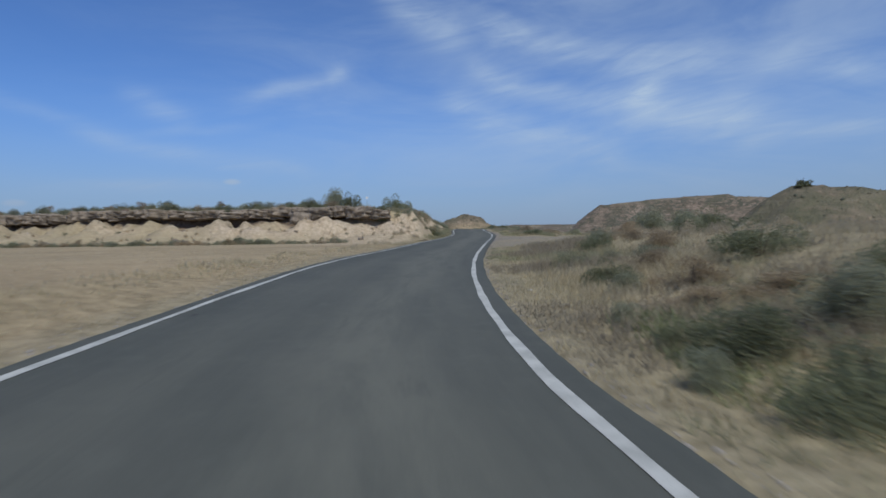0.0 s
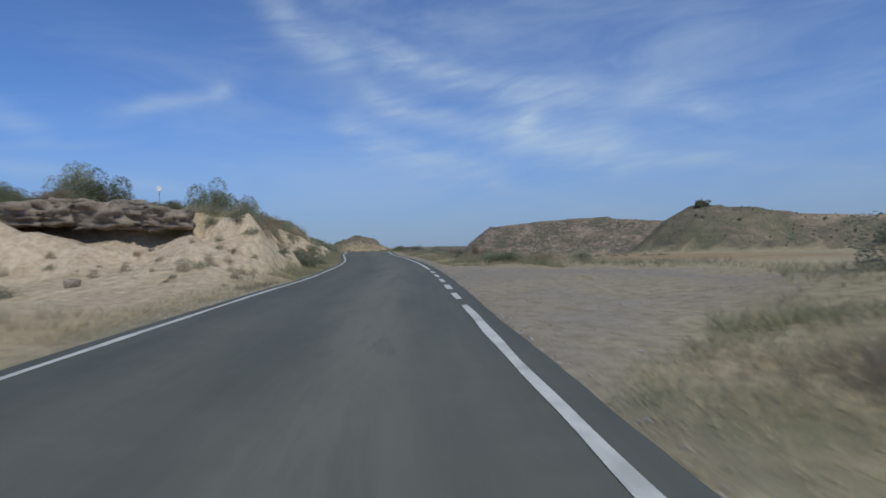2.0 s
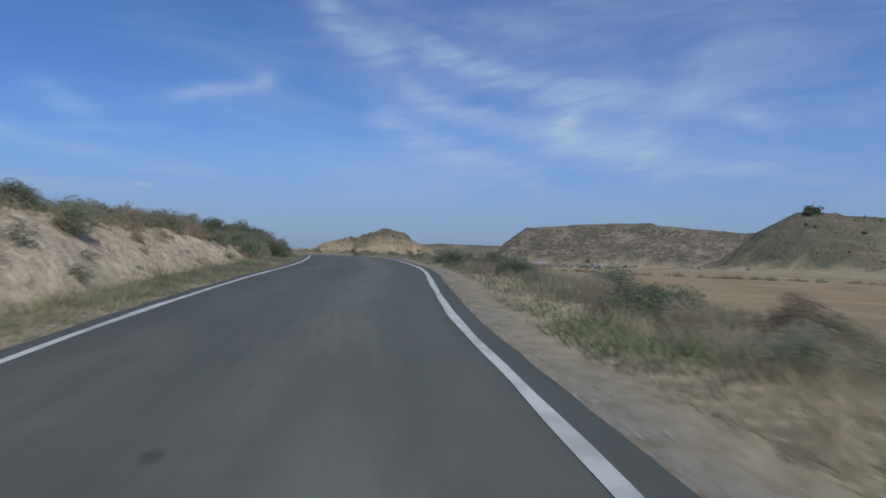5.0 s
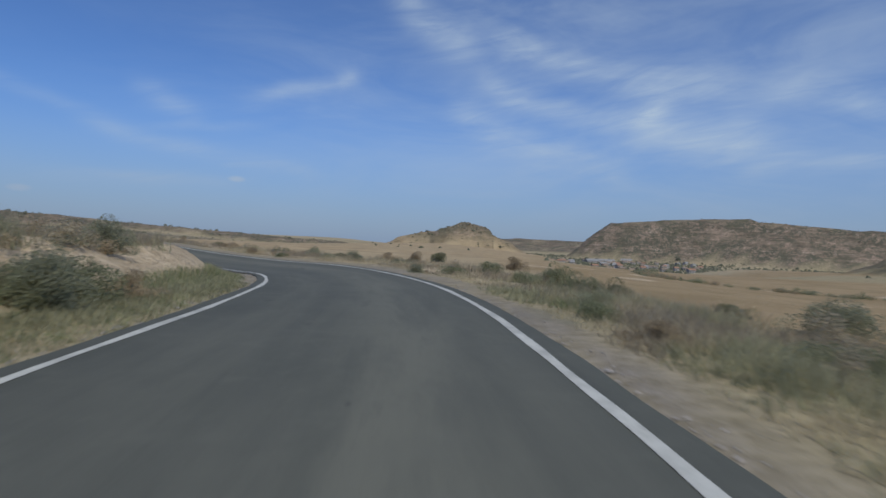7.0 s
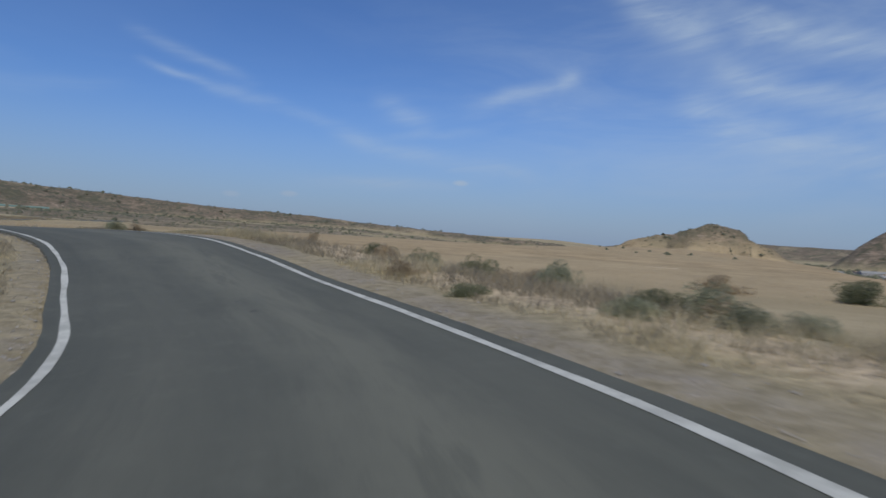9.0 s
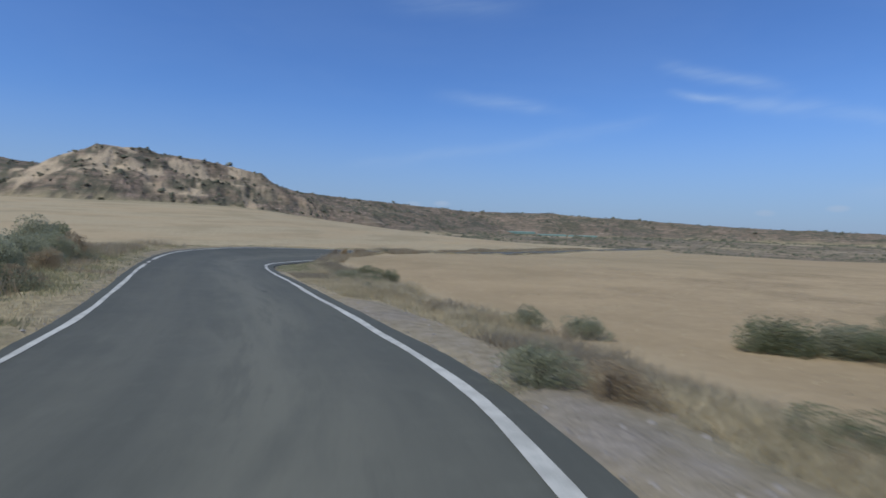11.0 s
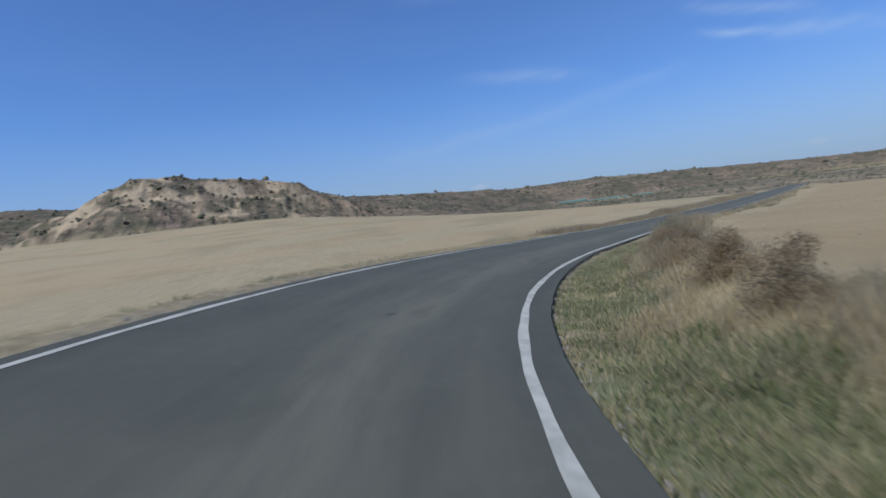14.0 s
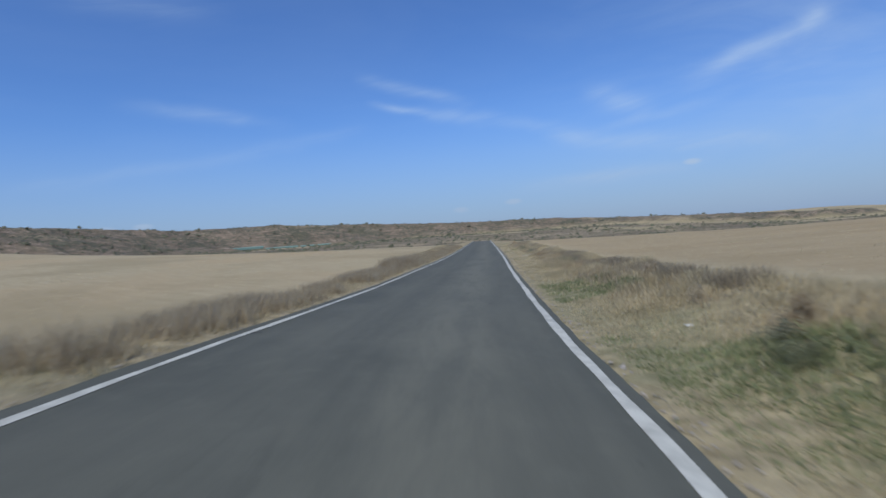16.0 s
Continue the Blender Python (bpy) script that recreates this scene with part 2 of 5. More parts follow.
def ground_material():
    """Soil with its zones: stubble fields, gravel, bare pale earth and green weeds, by the vertex colour zone and by slope."""
    m, n, b, at = surface("dry_ground", 0.95, 0.0, 0.15)
    painted = m.node_tree.nodes.new("ShaderNodeVertexColor")
    painted.layer_name = "zone"
    zone = n.add("ShaderNodeSeparateColor", {0: painted.outputs[0]})
    hill = painted.outputs["Alpha"]
    field, gravel, pale = zone.outputs
    tone = m.node_tree.nodes.new("ShaderNodeVertexColor")
    tone.layer_name = "tone"
    golden, ochre, brown = n.add("ShaderNodeSeparateColor", {0: tone.outputs[0]}).outputs
    big = n.noise(at, 0.012, 5.0, 0.6)
    mid = n.noise(at, 0.16, 6.0, 0.65)
    fine = n.noise(at, 3.0, 6.0, 0.7)
    grit = n.noise(at, 22.0, 3.0, 0.7)
    slope = n.add("ShaderNodeSeparateXYZ", {0: m.node_tree.nodes.new("ShaderNodeNewGeometry").outputs["Normal"]}).outputs[2]
    # dry grass and soil between
    grass = n.mix(n.span(fine, 0.3, 0.72), (0.215, 0.178, 0.105, 1), (0.43, 0.355, 0.21, 1))
    grass = n.mix(n.math("MULTIPLY", n.span(mid, 0.52, 0.68), n.span(fine, 0.35, 0.6, 0.2, 0.8)), grass, (0.115, 0.12, 0.062, 1))
    # stubble
    rows = n.noise(n.scaled(at, 0.25, 2.6, 1.0), 1.0, 4.0, 0.6, 0.3)
    straw = n.mix(n.span(n.math("ADD", n.math("MULTIPLY", rows, 0.5), n.math("MULTIPLY", fine, 0.5)), 0.3, 0.7), (0.33, 0.268, 0.163, 1), (0.425, 0.352, 0.225, 1))
    straw = n.mix(n.span(n.noise(n.scaled(at, 0.006, 0.03, 1.0), 1.0, 4.0, 0.6), 0.42, 0.62, 0.0, 0.5), straw, (0.4, 0.295, 0.17, 1))
    straw = n.mix(n.span(n.noise(n.scaled(at, 0.02, 0.05, 1.0), 1.0, 5.0, 0.65), 0.48, 0.62, 0.0, 0.55), straw, (0.27, 0.222, 0.13, 1))
    straw = n.mix(n.math("MULTIPLY", golden, 0.8), straw, n.mix(n.span(mid, 0.35, 0.65), (0.235, 0.165, 0.082, 1), (0.33, 0.235, 0.125, 1)))
    # gravel
    stones = n.add("ShaderNodeTexVoronoi", {"Vector": at, "Scale": 14.0}).outputs["Distance"]
    pebble = n.mix(n.span(stones, 0.15, 0.6, 0.0, 0.45), n.mix(n.span(fine, 0.3, 0.7), (0.222, 0.192, 0.154, 1), (0.34, 0.295, 0.24, 1)), (0.165, 0.144, 0.118, 1))
    # bare pale earth of the banks, with fine layers
    level = n.add("ShaderNodeSeparateXYZ", {0: at}).outputs[2]
    layer = n.noise(n.add("ShaderNodeCombineXYZ", {0: n.math("MULTIPLY", mid, 0.8), 1: 0.0, 2: n.math("MULTIPLY", level, 2.2)}).outputs[0], 1.6, 3.0, 0.6)
    earth = n.mix(n.span(n.math("ADD", n.math("MULTIPLY", layer, 0.2), n.math("MULTIPLY", fine, 0.8)), 0.34, 0.68), (0.45, 0.345, 0.222, 1), (0.66, 0.53, 0.365, 1))
    earth = n.mix(n.span(n.noise(at, 0.7, 6.0, 0.7), 0.52, 0.68, 0.0, 0.42), earth, (0.3, 0.225, 0.15, 1))
    # far hills: grey-brown slopes, pale where they are bare and steep, faint layers, dark scrub
    layers = n.noise(n.add("ShaderNodeCombineXYZ", {0: n.math("MULTIPLY", big, 4.0), 1: n.math("MULTIPLY", mid, 0.9), 2: n.math("MULTIPLY", level, 0.13)}).outputs[0], 2.0, 4.0, 0.65)
    wash = n.noise(at, 0.035, 8.0, 0.7, 0.6)
    cliff = n.mix(n.span(n.math("ADD", n.math("MULTIPLY", wash, 0.4), n.math("MULTIPLY", layers, 0.6)), 0.36, 0.62), (0.1, 0.08, 0.057, 1), (0.285, 0.213, 0.152, 1))
    bare = n.math("MULTIPLY", n.span(n.noise(n.scaled(at, 1.0, 1.0, 2.4), 0.016, 7.0, 0.68, 0.8), 0.5, 0.58), n.span(slope, 0.985, 0.92))
    cliff = n.mix(n.math("MULTIPLY", bare, 0.58), cliff, (0.4, 0.292, 0.212, 1))
    beds = n.noise(n.add("ShaderNodeCombineXYZ", {0: n.math("MULTIPLY", big, 3.0), 1: n.math("MULTIPLY", mid, 0.6), 2: n.math("MULTIPLY", level, 0.34)}).outputs[0], 2.0, 2.0, 0.5)
    cliff = n.mix(n.math("MULTIPLY", n.span(beds, 0.6, 0.66), n.span(n.noise(at, 0.03, 5.0, 0.7), 0.45, 0.6, 0.0, 0.65)), cliff, (0.46, 0.38, 0.29, 1))
    dark_scrub = n.math("MULTIPLY", n.math("MAXIMUM", n.span(n.noise(at, 0.1, 7.0, 0.78), 0.46, 0.54), n.span(n.noise(at, 0.33, 4.0, 0.7), 0.53, 0.59)), n.span(n.noise(at, 0.014, 4.0, 0.6), 0.38, 0.58, 0.45, 1.0))
    open_ = n.math("MULTIPLY", n.span(n.noise(n.scaled(at, 1.0, 1.0, 0.3), 0.009, 4.0, 0.6, 0.5), 0.52, 0.6), n.span(slope, 0.94, 0.985))
    cliff = n.mix(n.math("MULTIPLY", open_, 0.7), cliff, (0.36, 0.285, 0.185, 1))
    thicket = n.math("MULTIPLY", n.span(n.noise(at, 0.011, 6.0, 0.68, 0.6), 0.54, 0.62), n.span(fine, 0.3, 0.6, 0.5, 0.9))
    cliff = n.mix(n.math("MULTIPLY", thicket, 0.85), cliff, (0.088, 0.092, 0.055, 1))
    scrub = n.mix(dark_scrub, cliff, (0.1, 0.098, 0.068, 1))
    c = n.mix(field, grass, straw)
    c = n.mix(hill, c, scrub)
    c = n.mix(n.math("MULTIPLY", tone.outputs["Alpha"], n.span(fine, 0.25, 0.6, 0.4, 0.9)), c, (0.135, 0.16, 0.075, 1))
    dry = n.mix(n.span(n.math("ADD", n.math("MULTIPLY", mid, 0.55), n.math("MULTIPLY", fine, 0.45)), 0.36, 0.62), (0.25, 0.185, 0.105, 1), (0.46, 0.345, 0.2, 1))
    c = n.mix(ochre, c, dry)
    c = n.mix(n.math("MULTIPLY", gravel, n.span(n.math("ADD", n.math("MULTIPLY", mid, 0.6), n.math("MULTIPLY", fine, 0.4)), 0.4, 0.6, 0.3, 0.95)), c, pebble)
    c = n.mix(n.math("MULTIPLY", pale, n.span(fine, 0.2, 0.45, 0.6, 1.0)), c, earth)
    # much darker brown along the hollow under the cliff
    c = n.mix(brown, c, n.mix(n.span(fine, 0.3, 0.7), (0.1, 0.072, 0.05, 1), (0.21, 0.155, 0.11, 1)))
    n.put(b.inputs["Base Color"], c)
    h = n.math("ADD", n.math("MULTIPLY", fine, 0.7), n.math("MULTIPLY", grit, 0.3))
    h = n.math("MULTIPLY", h, 0.09)
    h = n.math("ADD", h, n.math("MULTIPLY", pale, n.math("MULTIPLY", n.math("ADD", n.math("MULTIPLY", layer, 0.1), n.math("ABSOLUTE", n.math("SUBTRACT", n.noise(n.scaled(at, 1.0, 1.0, 0.3), 1.5, 6.0, 0.62), 0.5))), 0.7)))
    h = n.math("ADD", h, n.math("MULTIPLY", hill, n.math("MULTIPLY", n.noise(at, 0.08, 8.0, 0.68), 5.0)))
    bump(n, b, h, 0.9, 1.0)
    return m


ASPHALT, PAINT, GROUND = asphalt_material(), paint_material(), ground_material()
LEAF_GREY = plain("leaf_grey_green", (0.24, 0.245, 0.155), (0.4, 0.395, 0.265), 1.6, vary=0.2, thin=0.55)
LEAF_GREEN = plain("leaf_green", (0.165, 0.18, 0.098), (0.3, 0.3, 0.18), 1.6, vary=0.2, thin=0.55)
LEAF_DRY = plain("leaf_dry", (0.34, 0.285, 0.195), (0.54, 0.46, 0.32), 1.6, vary=0.2, thin=0.5)
LEAF_BROWN = plain("leaf_brown", (0.31, 0.245, 0.155), (0.49, 0.39, 0.255), 1.6, vary=0.2, thin=0.5)
LEAF_DARK = plain("leaf_dark_green", (0.05, 0.058, 0.034), (0.12, 0.125, 0.075), 1.0, vary=0.15, thin=0.25)
BARK = plain("bark", (0.07, 0.055, 0.04), (0.17, 0.135, 0.1), 6.0)
ROCK = plain("sandstone", (0.15, 0.122, 0.09), (0.36, 0.292, 0.218), 1.7, grain=0.15, vary=0.1)
STRAW = plain("dry_grass", (0.42, 0.355, 0.22), (0.66, 0.56, 0.365), 0.9, thin=0.5)
WEED = plain("green_weed", (0.19, 0.215, 0.1), (0.34, 0.355, 0.185), 0.9, thin=0.5)
SAGE = plain("grey_green_grass", (0.25, 0.245, 0.14), (0.47, 0.435, 0.265), 0.9, thin=0.5)
WHITE = plain("white_paint", (0.7, 0.7, 0.68), (0.82, 0.82, 0.8), 3.0, rough=0.6)


# ---- the lie of the land ----
def hashed(ix, iy, seed):
    h = np.sin(ix * 127.1 + iy * 311.7 + seed * 74.7) * 43758.5453
    return h - np.floor(h)


def value_noise(x, y, seed=0):
    ix, iy = np.floor(x), np.floor(y)
    fx, fy = x - ix, y - iy
    fx, fy = fx * fx * (3 - 2 * fx), fy * fy * (3 - 2 * fy)
    a, b_, c, d = hashed(ix, iy, seed), hashed(ix + 1, iy, seed), hashed(ix, iy + 1, seed), hashed(ix + 1, iy + 1, seed)
    return (a * (1 - fx) + b_ * fx) * (1 - fy) + (c * (1 - fx) + d * fx) * fy - 0.5


def rough_noise(x, y, size, octaves=4, seed=0):
    total = np.zeros_like(x)
    for k in range(octaves):
        total += value_noise(x / size * 2**k + 13.7 * k, y / size * 2**k - 7.3 * k, seed + k) * 0.55**k
    return total


def step(v, a, b_):
    t = np.clip((v - a) / (b_ - a), 0, 1)
    return t * t * (3 - 2 * t)


# the road's middle, about every 6 m and then further apart: metres along: place, cross slope, width between the edge lines
ROAD_S = [-18.0, -12.0, -6.0, -0.0, 6.0, 12.1, 18.1, 24.1, 30.2, 36.2, 42.2, 48.2, 54.2, 60.2, 66.2, 72.2, 78.2, 84.1, 90.1, 96.0, 102.0, 108.0, 114.0, 119.9, 125.9, 131.9, 138.0, 143.9, 149.6, 155.2, 160.8, 166.6, 172.4, 178.4, 184.4, 190.4, 196.5, 202.7, 208.8, 215.0, 221.2, 227.4, 233.5, 239.6, 245.7, 251.7, 257.7, 269.7, 284.7, 309.7, 339.7, 379.7, 409.7]
ROAD_X = [0.33, 0.06, -0.22, -0.54, -1.1, -1.25, -1.19, -0.9, -0.4, 0.27, 1.02, 1.81, 2.59, 3.22, 3.77, 4.21, 4.49, 4.56, 4.63, 4.96, 5.29, 5.18, 4.85, 4.33, 3.34, 1.49, -1.39, -5.3, -9.82, -14.34, -19.27, -24.88, -30.78, -36.75, -42.76, -48.81, -54.92, -61.1, -67.21, -73.14, -78.76, -83.98, -88.72, -93.13, -97.19, -101.08, -104.87, -112.44, -121.83, -137.64, -156.74, -182.22, -201.38]
ROAD_Y = [-17.98, -11.99, -5.99, -0.01, 5.98, 12.01, 18.04, 24.07, 30.1, 36.08, 42.02, 47.94, 53.89, 59.85, 65.82, 71.79, 77.77, 83.74, 89.7, 95.65, 101.61, 107.59, 113.58, 119.54, 125.47, 131.17, 136.36, 140.81, 144.28, 147.49, 150.29, 151.77, 151.96, 151.63, 151.25, 150.91, 150.83, 151.21, 152.36, 154.33, 157.03, 160.37, 164.26, 168.42, 172.93, 177.51, 182.16, 191.48, 203.18, 222.54, 245.68, 276.51, 299.6]
ROAD_Z = [-1.21, -1.23, -1.24, -1.27, -1.29, -1.24, -1.16, -1.09, -1.02, -0.92, -0.78, -0.65, -0.55, -0.43, -0.33, -0.22, -0.08, 0.09, 0.27, 0.45, 0.58, 0.64, 0.7, 0.7, 0.63, 0.54, 0.42, 0.31, 0.39, 0.64, 0.93, 1.04, 0.96, 0.92, 0.9, 0.83, 0.78, 0.67, 0.52, 0.38, 0.24, 0.09, -0.07, -0.25, -0.35, -0.46, -0.58, -0.68, -0.8, -0.91, -0.94, -0.98, -1.01]
ROAD_BANK = [-0.01, -0.015, -0.019, -0.024, -0.036, -0.051, -0.058, -0.051, -0.035, -0.026, -0.017, -0.007, 0.003, 0.007, 0.01, 0.006, 0.002, -0.005, -0.011, -0.012, -0.008, -0.007, -0.009, -0.005, 0.003, 0.023, 0.061, 0.069, 0.073, 0.069, 0.058, 0.016, -0.018, -0.037, -0.064, -0.093, -0.122, -0.148, -0.175, -0.19, -0.188, -0.17, -0.15, -0.132, -0.103, -0.078, -0.066, -0.048, -0.039, -0.037, -0.035, -0.032, -0.03]
ROAD_WIDTH = [4.97, 4.98, 5.01, 5.02, 5.05, 5.14, 5.27, 5.34, 5.31, 5.22, 5.12, 5.01, 4.88, 4.84, 4.81, 4.79, 4.8, 4.83, 4.87, 4.93, 4.97, 4.99, 5.01, 5.01, 5.06, 5.15, 5.07, 4.82, 4.95, 5.1, 5.27, 5.13, 4.98, 4.97, 5.15, 5.25, 5.27, 5.33, 5.34, 5.37, 5.28, 5.23, 5.1, 5.07, 5.12, 5.08, 5.06, 4.94, 4.91, 4.89, 4.9, 4.84, 4.81]


def spline(xs, ys, q):
    xs, ys = np.asarray(xs, float), np.asarray(ys, float)
    m = np.gradient(ys, xs)
    i = np.clip(np.searchsorted(xs, q) - 1, 0, len(xs) - 2)
    h = xs[i + 1] - xs[i]
    u = (q - xs[i]) / h
    return (2 * u**3 - 3 * u**2 + 1) * ys[i] + (u**3 - 2 * u**2 + u) * h * m[i] + (3 * u**2 - 2 * u**3) * ys[i + 1] + (u**3 - u**2) * h * m[i + 1]


LINE_S = np.arange(-18, 409.2, 0.5)
LINE = np.stack([spline(ROAD_S, a, LINE_S) for a in (ROAD_X, ROAD_Y, ROAD_Z)], 1)
BANK, HALF = spline(ROAD_S, ROAD_BANK, LINE_S), spline(ROAD_S, ROAD_WIDTH, LINE_S) / 2
TANGENT = np.gradient(LINE[:, :2], axis=0)
TANGENT /= np.linalg.norm(TANGENT, axis=1)[:, None]
RIGHT = np.stack([TANGENT[:, 1], -TANGENT[:, 0]], 1)
SHOULDER = np.interp(LINE_S, [195, 205, 222, 236], [0.4, 0.55, 0.5, 0.22])  # asphalt outside the right edge line


def road_at(s, u, up=0.0):
    """The place u metres to the right of the road's middle at s metres along it."""
    i = lambda a: np.interp(s, LINE_S, a)
    return np.stack([i(LINE[:, 0]) + u * i(RIGHT[:, 0]), i(LINE[:, 1]) + u * i(RIGHT[:, 1]), i(LINE[:, 2]) + u * i(BANK) + up], -1)


def to_road(x, y):
    """Along, across (to the right) and the index on the line for many places; far ones get across = 1e3."""
    s, u, k = np.full(x.shape, 0.0), np.full(x.shape, 1e3), np.zeros(x.shape, int)
    near = np.where((x > -290) & (x < 90) & (y > -90) & (y < 380))[0]
    coarse = np.arange(0, len(LINE_S), 4)
    for part_ in np.array_split(near, max(1, len(near) // 20000)):
        d = (x[part_, None] - LINE[None, coarse, 0]) ** 2 + (y[part_, None] - LINE[None, coarse, 1]) ** 2
        j = coarse[d.argmin(1)]
        for shift in (-2, -1, 1, 2):
            j2 = np.clip(j + shift, 0, len(LINE_S) - 1)
            nearer = (x[part_] - LINE[j2, 0]) ** 2 + (y[part_] - LINE[j2, 1]) ** 2 < (x[part_] - LINE[j, 0]) ** 2 + (y[part_] - LINE[j, 1]) ** 2
            j = np.where(nearer, j2, j)
        ox, oy = x[part_] - LINE[j, 0], y[part_] - LINE[j, 1]
        s[part_] = LINE_S[j] + ox * TANGENT[j, 0] + oy * TANGENT[j, 1]
        u[part_] = ox * RIGHT[j, 0] + oy * RIGHT[j, 1]
        far = np.abs(s[part_] - LINE_S[j]) > 3
        u[part_] = np.where(far, np.hypot(ox, oy) * np.sign(u[part_] + 1e-9), u[part_])
        k[part_] = j
    return s, u, k


# ridges: corners (x, y, height), fall per metre, width of the flat top, strength of the gullies
RIDGES = [
    ([(-642, -85, 36), (-646, -40, 52), (-653, -4, 67), (-660, 20, 79), (-678, 47, 81), (-688, 80, 77), (-699, 120, 73), (-698, 165, 62), (-692, 190, 51), (-690, 212, 39), (-690, 240, 30), (-685, 290, 22)], 0.52, 5, 0.55),
    ([(-650, -578, 88), (-818, -395, 87), (-930, -175, 86), (-975, -15, 74), (-1080, 150, 70), (-1320, 420, 68), (-1640, 750, 68)], 0.3, 40, 0.5),
    ([(-1640, 750, 68), (-1700, 1080, 76), (-1500, 1420, 52), (-1100, 1700, 30), (-655, 1841, 6), (-370, 2021, -10)], 0.3, 40, 0.5),
    ([(-1570, 850, 58), (-1520, 1010, 62), (-1455, 1120, 44)], 0.34, 15, 0.5),
    ([(446, 1662, 50), (474, 1652, 74), (600, 1600, 87), (740, 1540, 92), (830, 1470, 80), (920, 1420, 67), (1300, 1200, 56)], 0.85, 24, 0.3),
    ([(162, 294, 9), (168, 290, 15), (174, 284, 20.5), (188, 279, 20.5), (205, 269, 18.5), (213, 263, 14.5), (265, 235, 12), (340, 180, 16), (430, 90, 20)], 0.72, 3, 0.7),
    ([(-24, 424, 1.5), (-5, 432, 7.8), (7, 435, 12.0), (18, 431, 13.4), (26, 428, 12.0)], 0.62, 3, 0.4),
    ([(-150, 3100, 4), (150, 3250, 24), (420, 3250, 38), (800, 3200, 36)], 0.2, 60, 0.4),
]


def ridge_height(x, y, corners, fall, flat, gully):
    best, off = np.full(x.shape, -1e3), np.full(x.shape, 1e4)
    for (ax, ay, az), (bx, by, bz) in zip(corners, corners[1:]):
        dx, dy = bx - ax, by - ay
        t = np.clip(((x - ax) * dx + (y - ay) * dy) / (dx * dx + dy * dy), 0, 1)
        d = np.hypot(x - ax - t * dx, y - ay - t * dy)
        best = np.maximum(best, az + t * (bz - az) - fall * np.maximum(d - flat, 0))
        off = np.minimum(off, d)
    return best, off


# mounds of pale earth below the cliff: x, y, height, half width
CONES = [(-20.0, 54.0, 1.2, 2.4), (-16.8, 53.0, 1.1, 2.2), (-13.6, 53.2, 0.8, 1.7), (-11.4, 54.6, 0.9, 2.2), (-8.6, 55.0, 1.1, 2.4), (-25.0, 54.7, 0.7, 2.9), (-30.5, 55.3, 0.6, 2.4), (-33.4, 56.2, 0.75, 3.2), (-4.5, 56.0, 0.8, 2.0), (-41.2, 56.4, 0.8, 2.6), (-45, 57.3, 0.6, 3.4)]


def base_land(x, y):
    hill = np.zeros_like(x)
    z = -1.1 + 1.1 * step(y, 30, 140)
    z = z - 1.5 * step(x, 10, 40) * step(y, 60, 110) * (1 - step(y, 330, 420))
    z = z - 1.2 * step(-x, 70, 130) * step(y, 148, 190)
    # the west field climbs to the foot of the peak, the north falls to a valley
    z = z + np.interp(-x, [110, 200, 304, 440, 620, 800], [0.3, 6, 14.2, 19, 23, 25]) * np.exp(-(((y + 20) / 400) ** 2)) * step(y, 305, 140)
    z = z + 3 * step(np.hypot(x + 1400, y - 800), 800, 300)
    z = z - 27 * np.maximum(step(y, 150, 560) * step(x - 0.06 * (y - 225), 10, 110) * (1 - 0.82 * step(x - 0.33 * (y - 108), 0, 80) * (1 - step(y, 480, 800))), step(y, 230, 850) * step(x, -900, -350))
    z = z + 6 * np.exp(-((x / 60) ** 2) - ((y - 415) / 80) ** 2)
    z = z + rough_noise(x, y, 160.0, 3, 5) * 1.8 * step(np.hypot(x + 30, y - 110), 170, 420)
    for corners, fall, flat, gully in RIDGES:
        cx, cy = np.mean([c[0] for c in corners]), np.mean([c[1] for c in corners])
        reach = max(math.hypot(c[0] - cx, c[1] - cy) for c in corners) + 320
        m = np.hypot(x - cx, y - cy) < reach
        if not m.any():
            continue
        tall = max(c[2] for c in corners)
        size = 14 if tall < 30 else 34 if flat == 5 else 70
        wob = rough_noise(x[m], y[m], size, 4, 21) * size * gully
        h, off = ridge_height(x[m], y[m], corners, fall, flat, gully)
        h = h - np.abs(wob) * fall * 1.3 * step(off, flat * 0.6, flat + size * 0.5) + value_noise(x[m] / size * 3, y[m] / size * 3, 8) * 0.03 * tall
        low = z[m]
        # steeper upper half, as of layered rock
        rel = np.clip((h - low) / np.maximum(tall - low, 1), 0, 1)
        h = low + (tall - low) * (rel + 0.022 * step(rel, 0.0, 0.12) * np.sin(rel * 19 + 2.5 * value_noise(x[m] / 45, y[m] / 45, 12)))
        z[m] = np.where(h > low, np.maximum(h, low), low)
        hill[m] = np.maximum(hill[m], step(h - low, 0.0, 0.08 * tall) * (1.0 if tall > 30 else 0.85))
    return z, hill


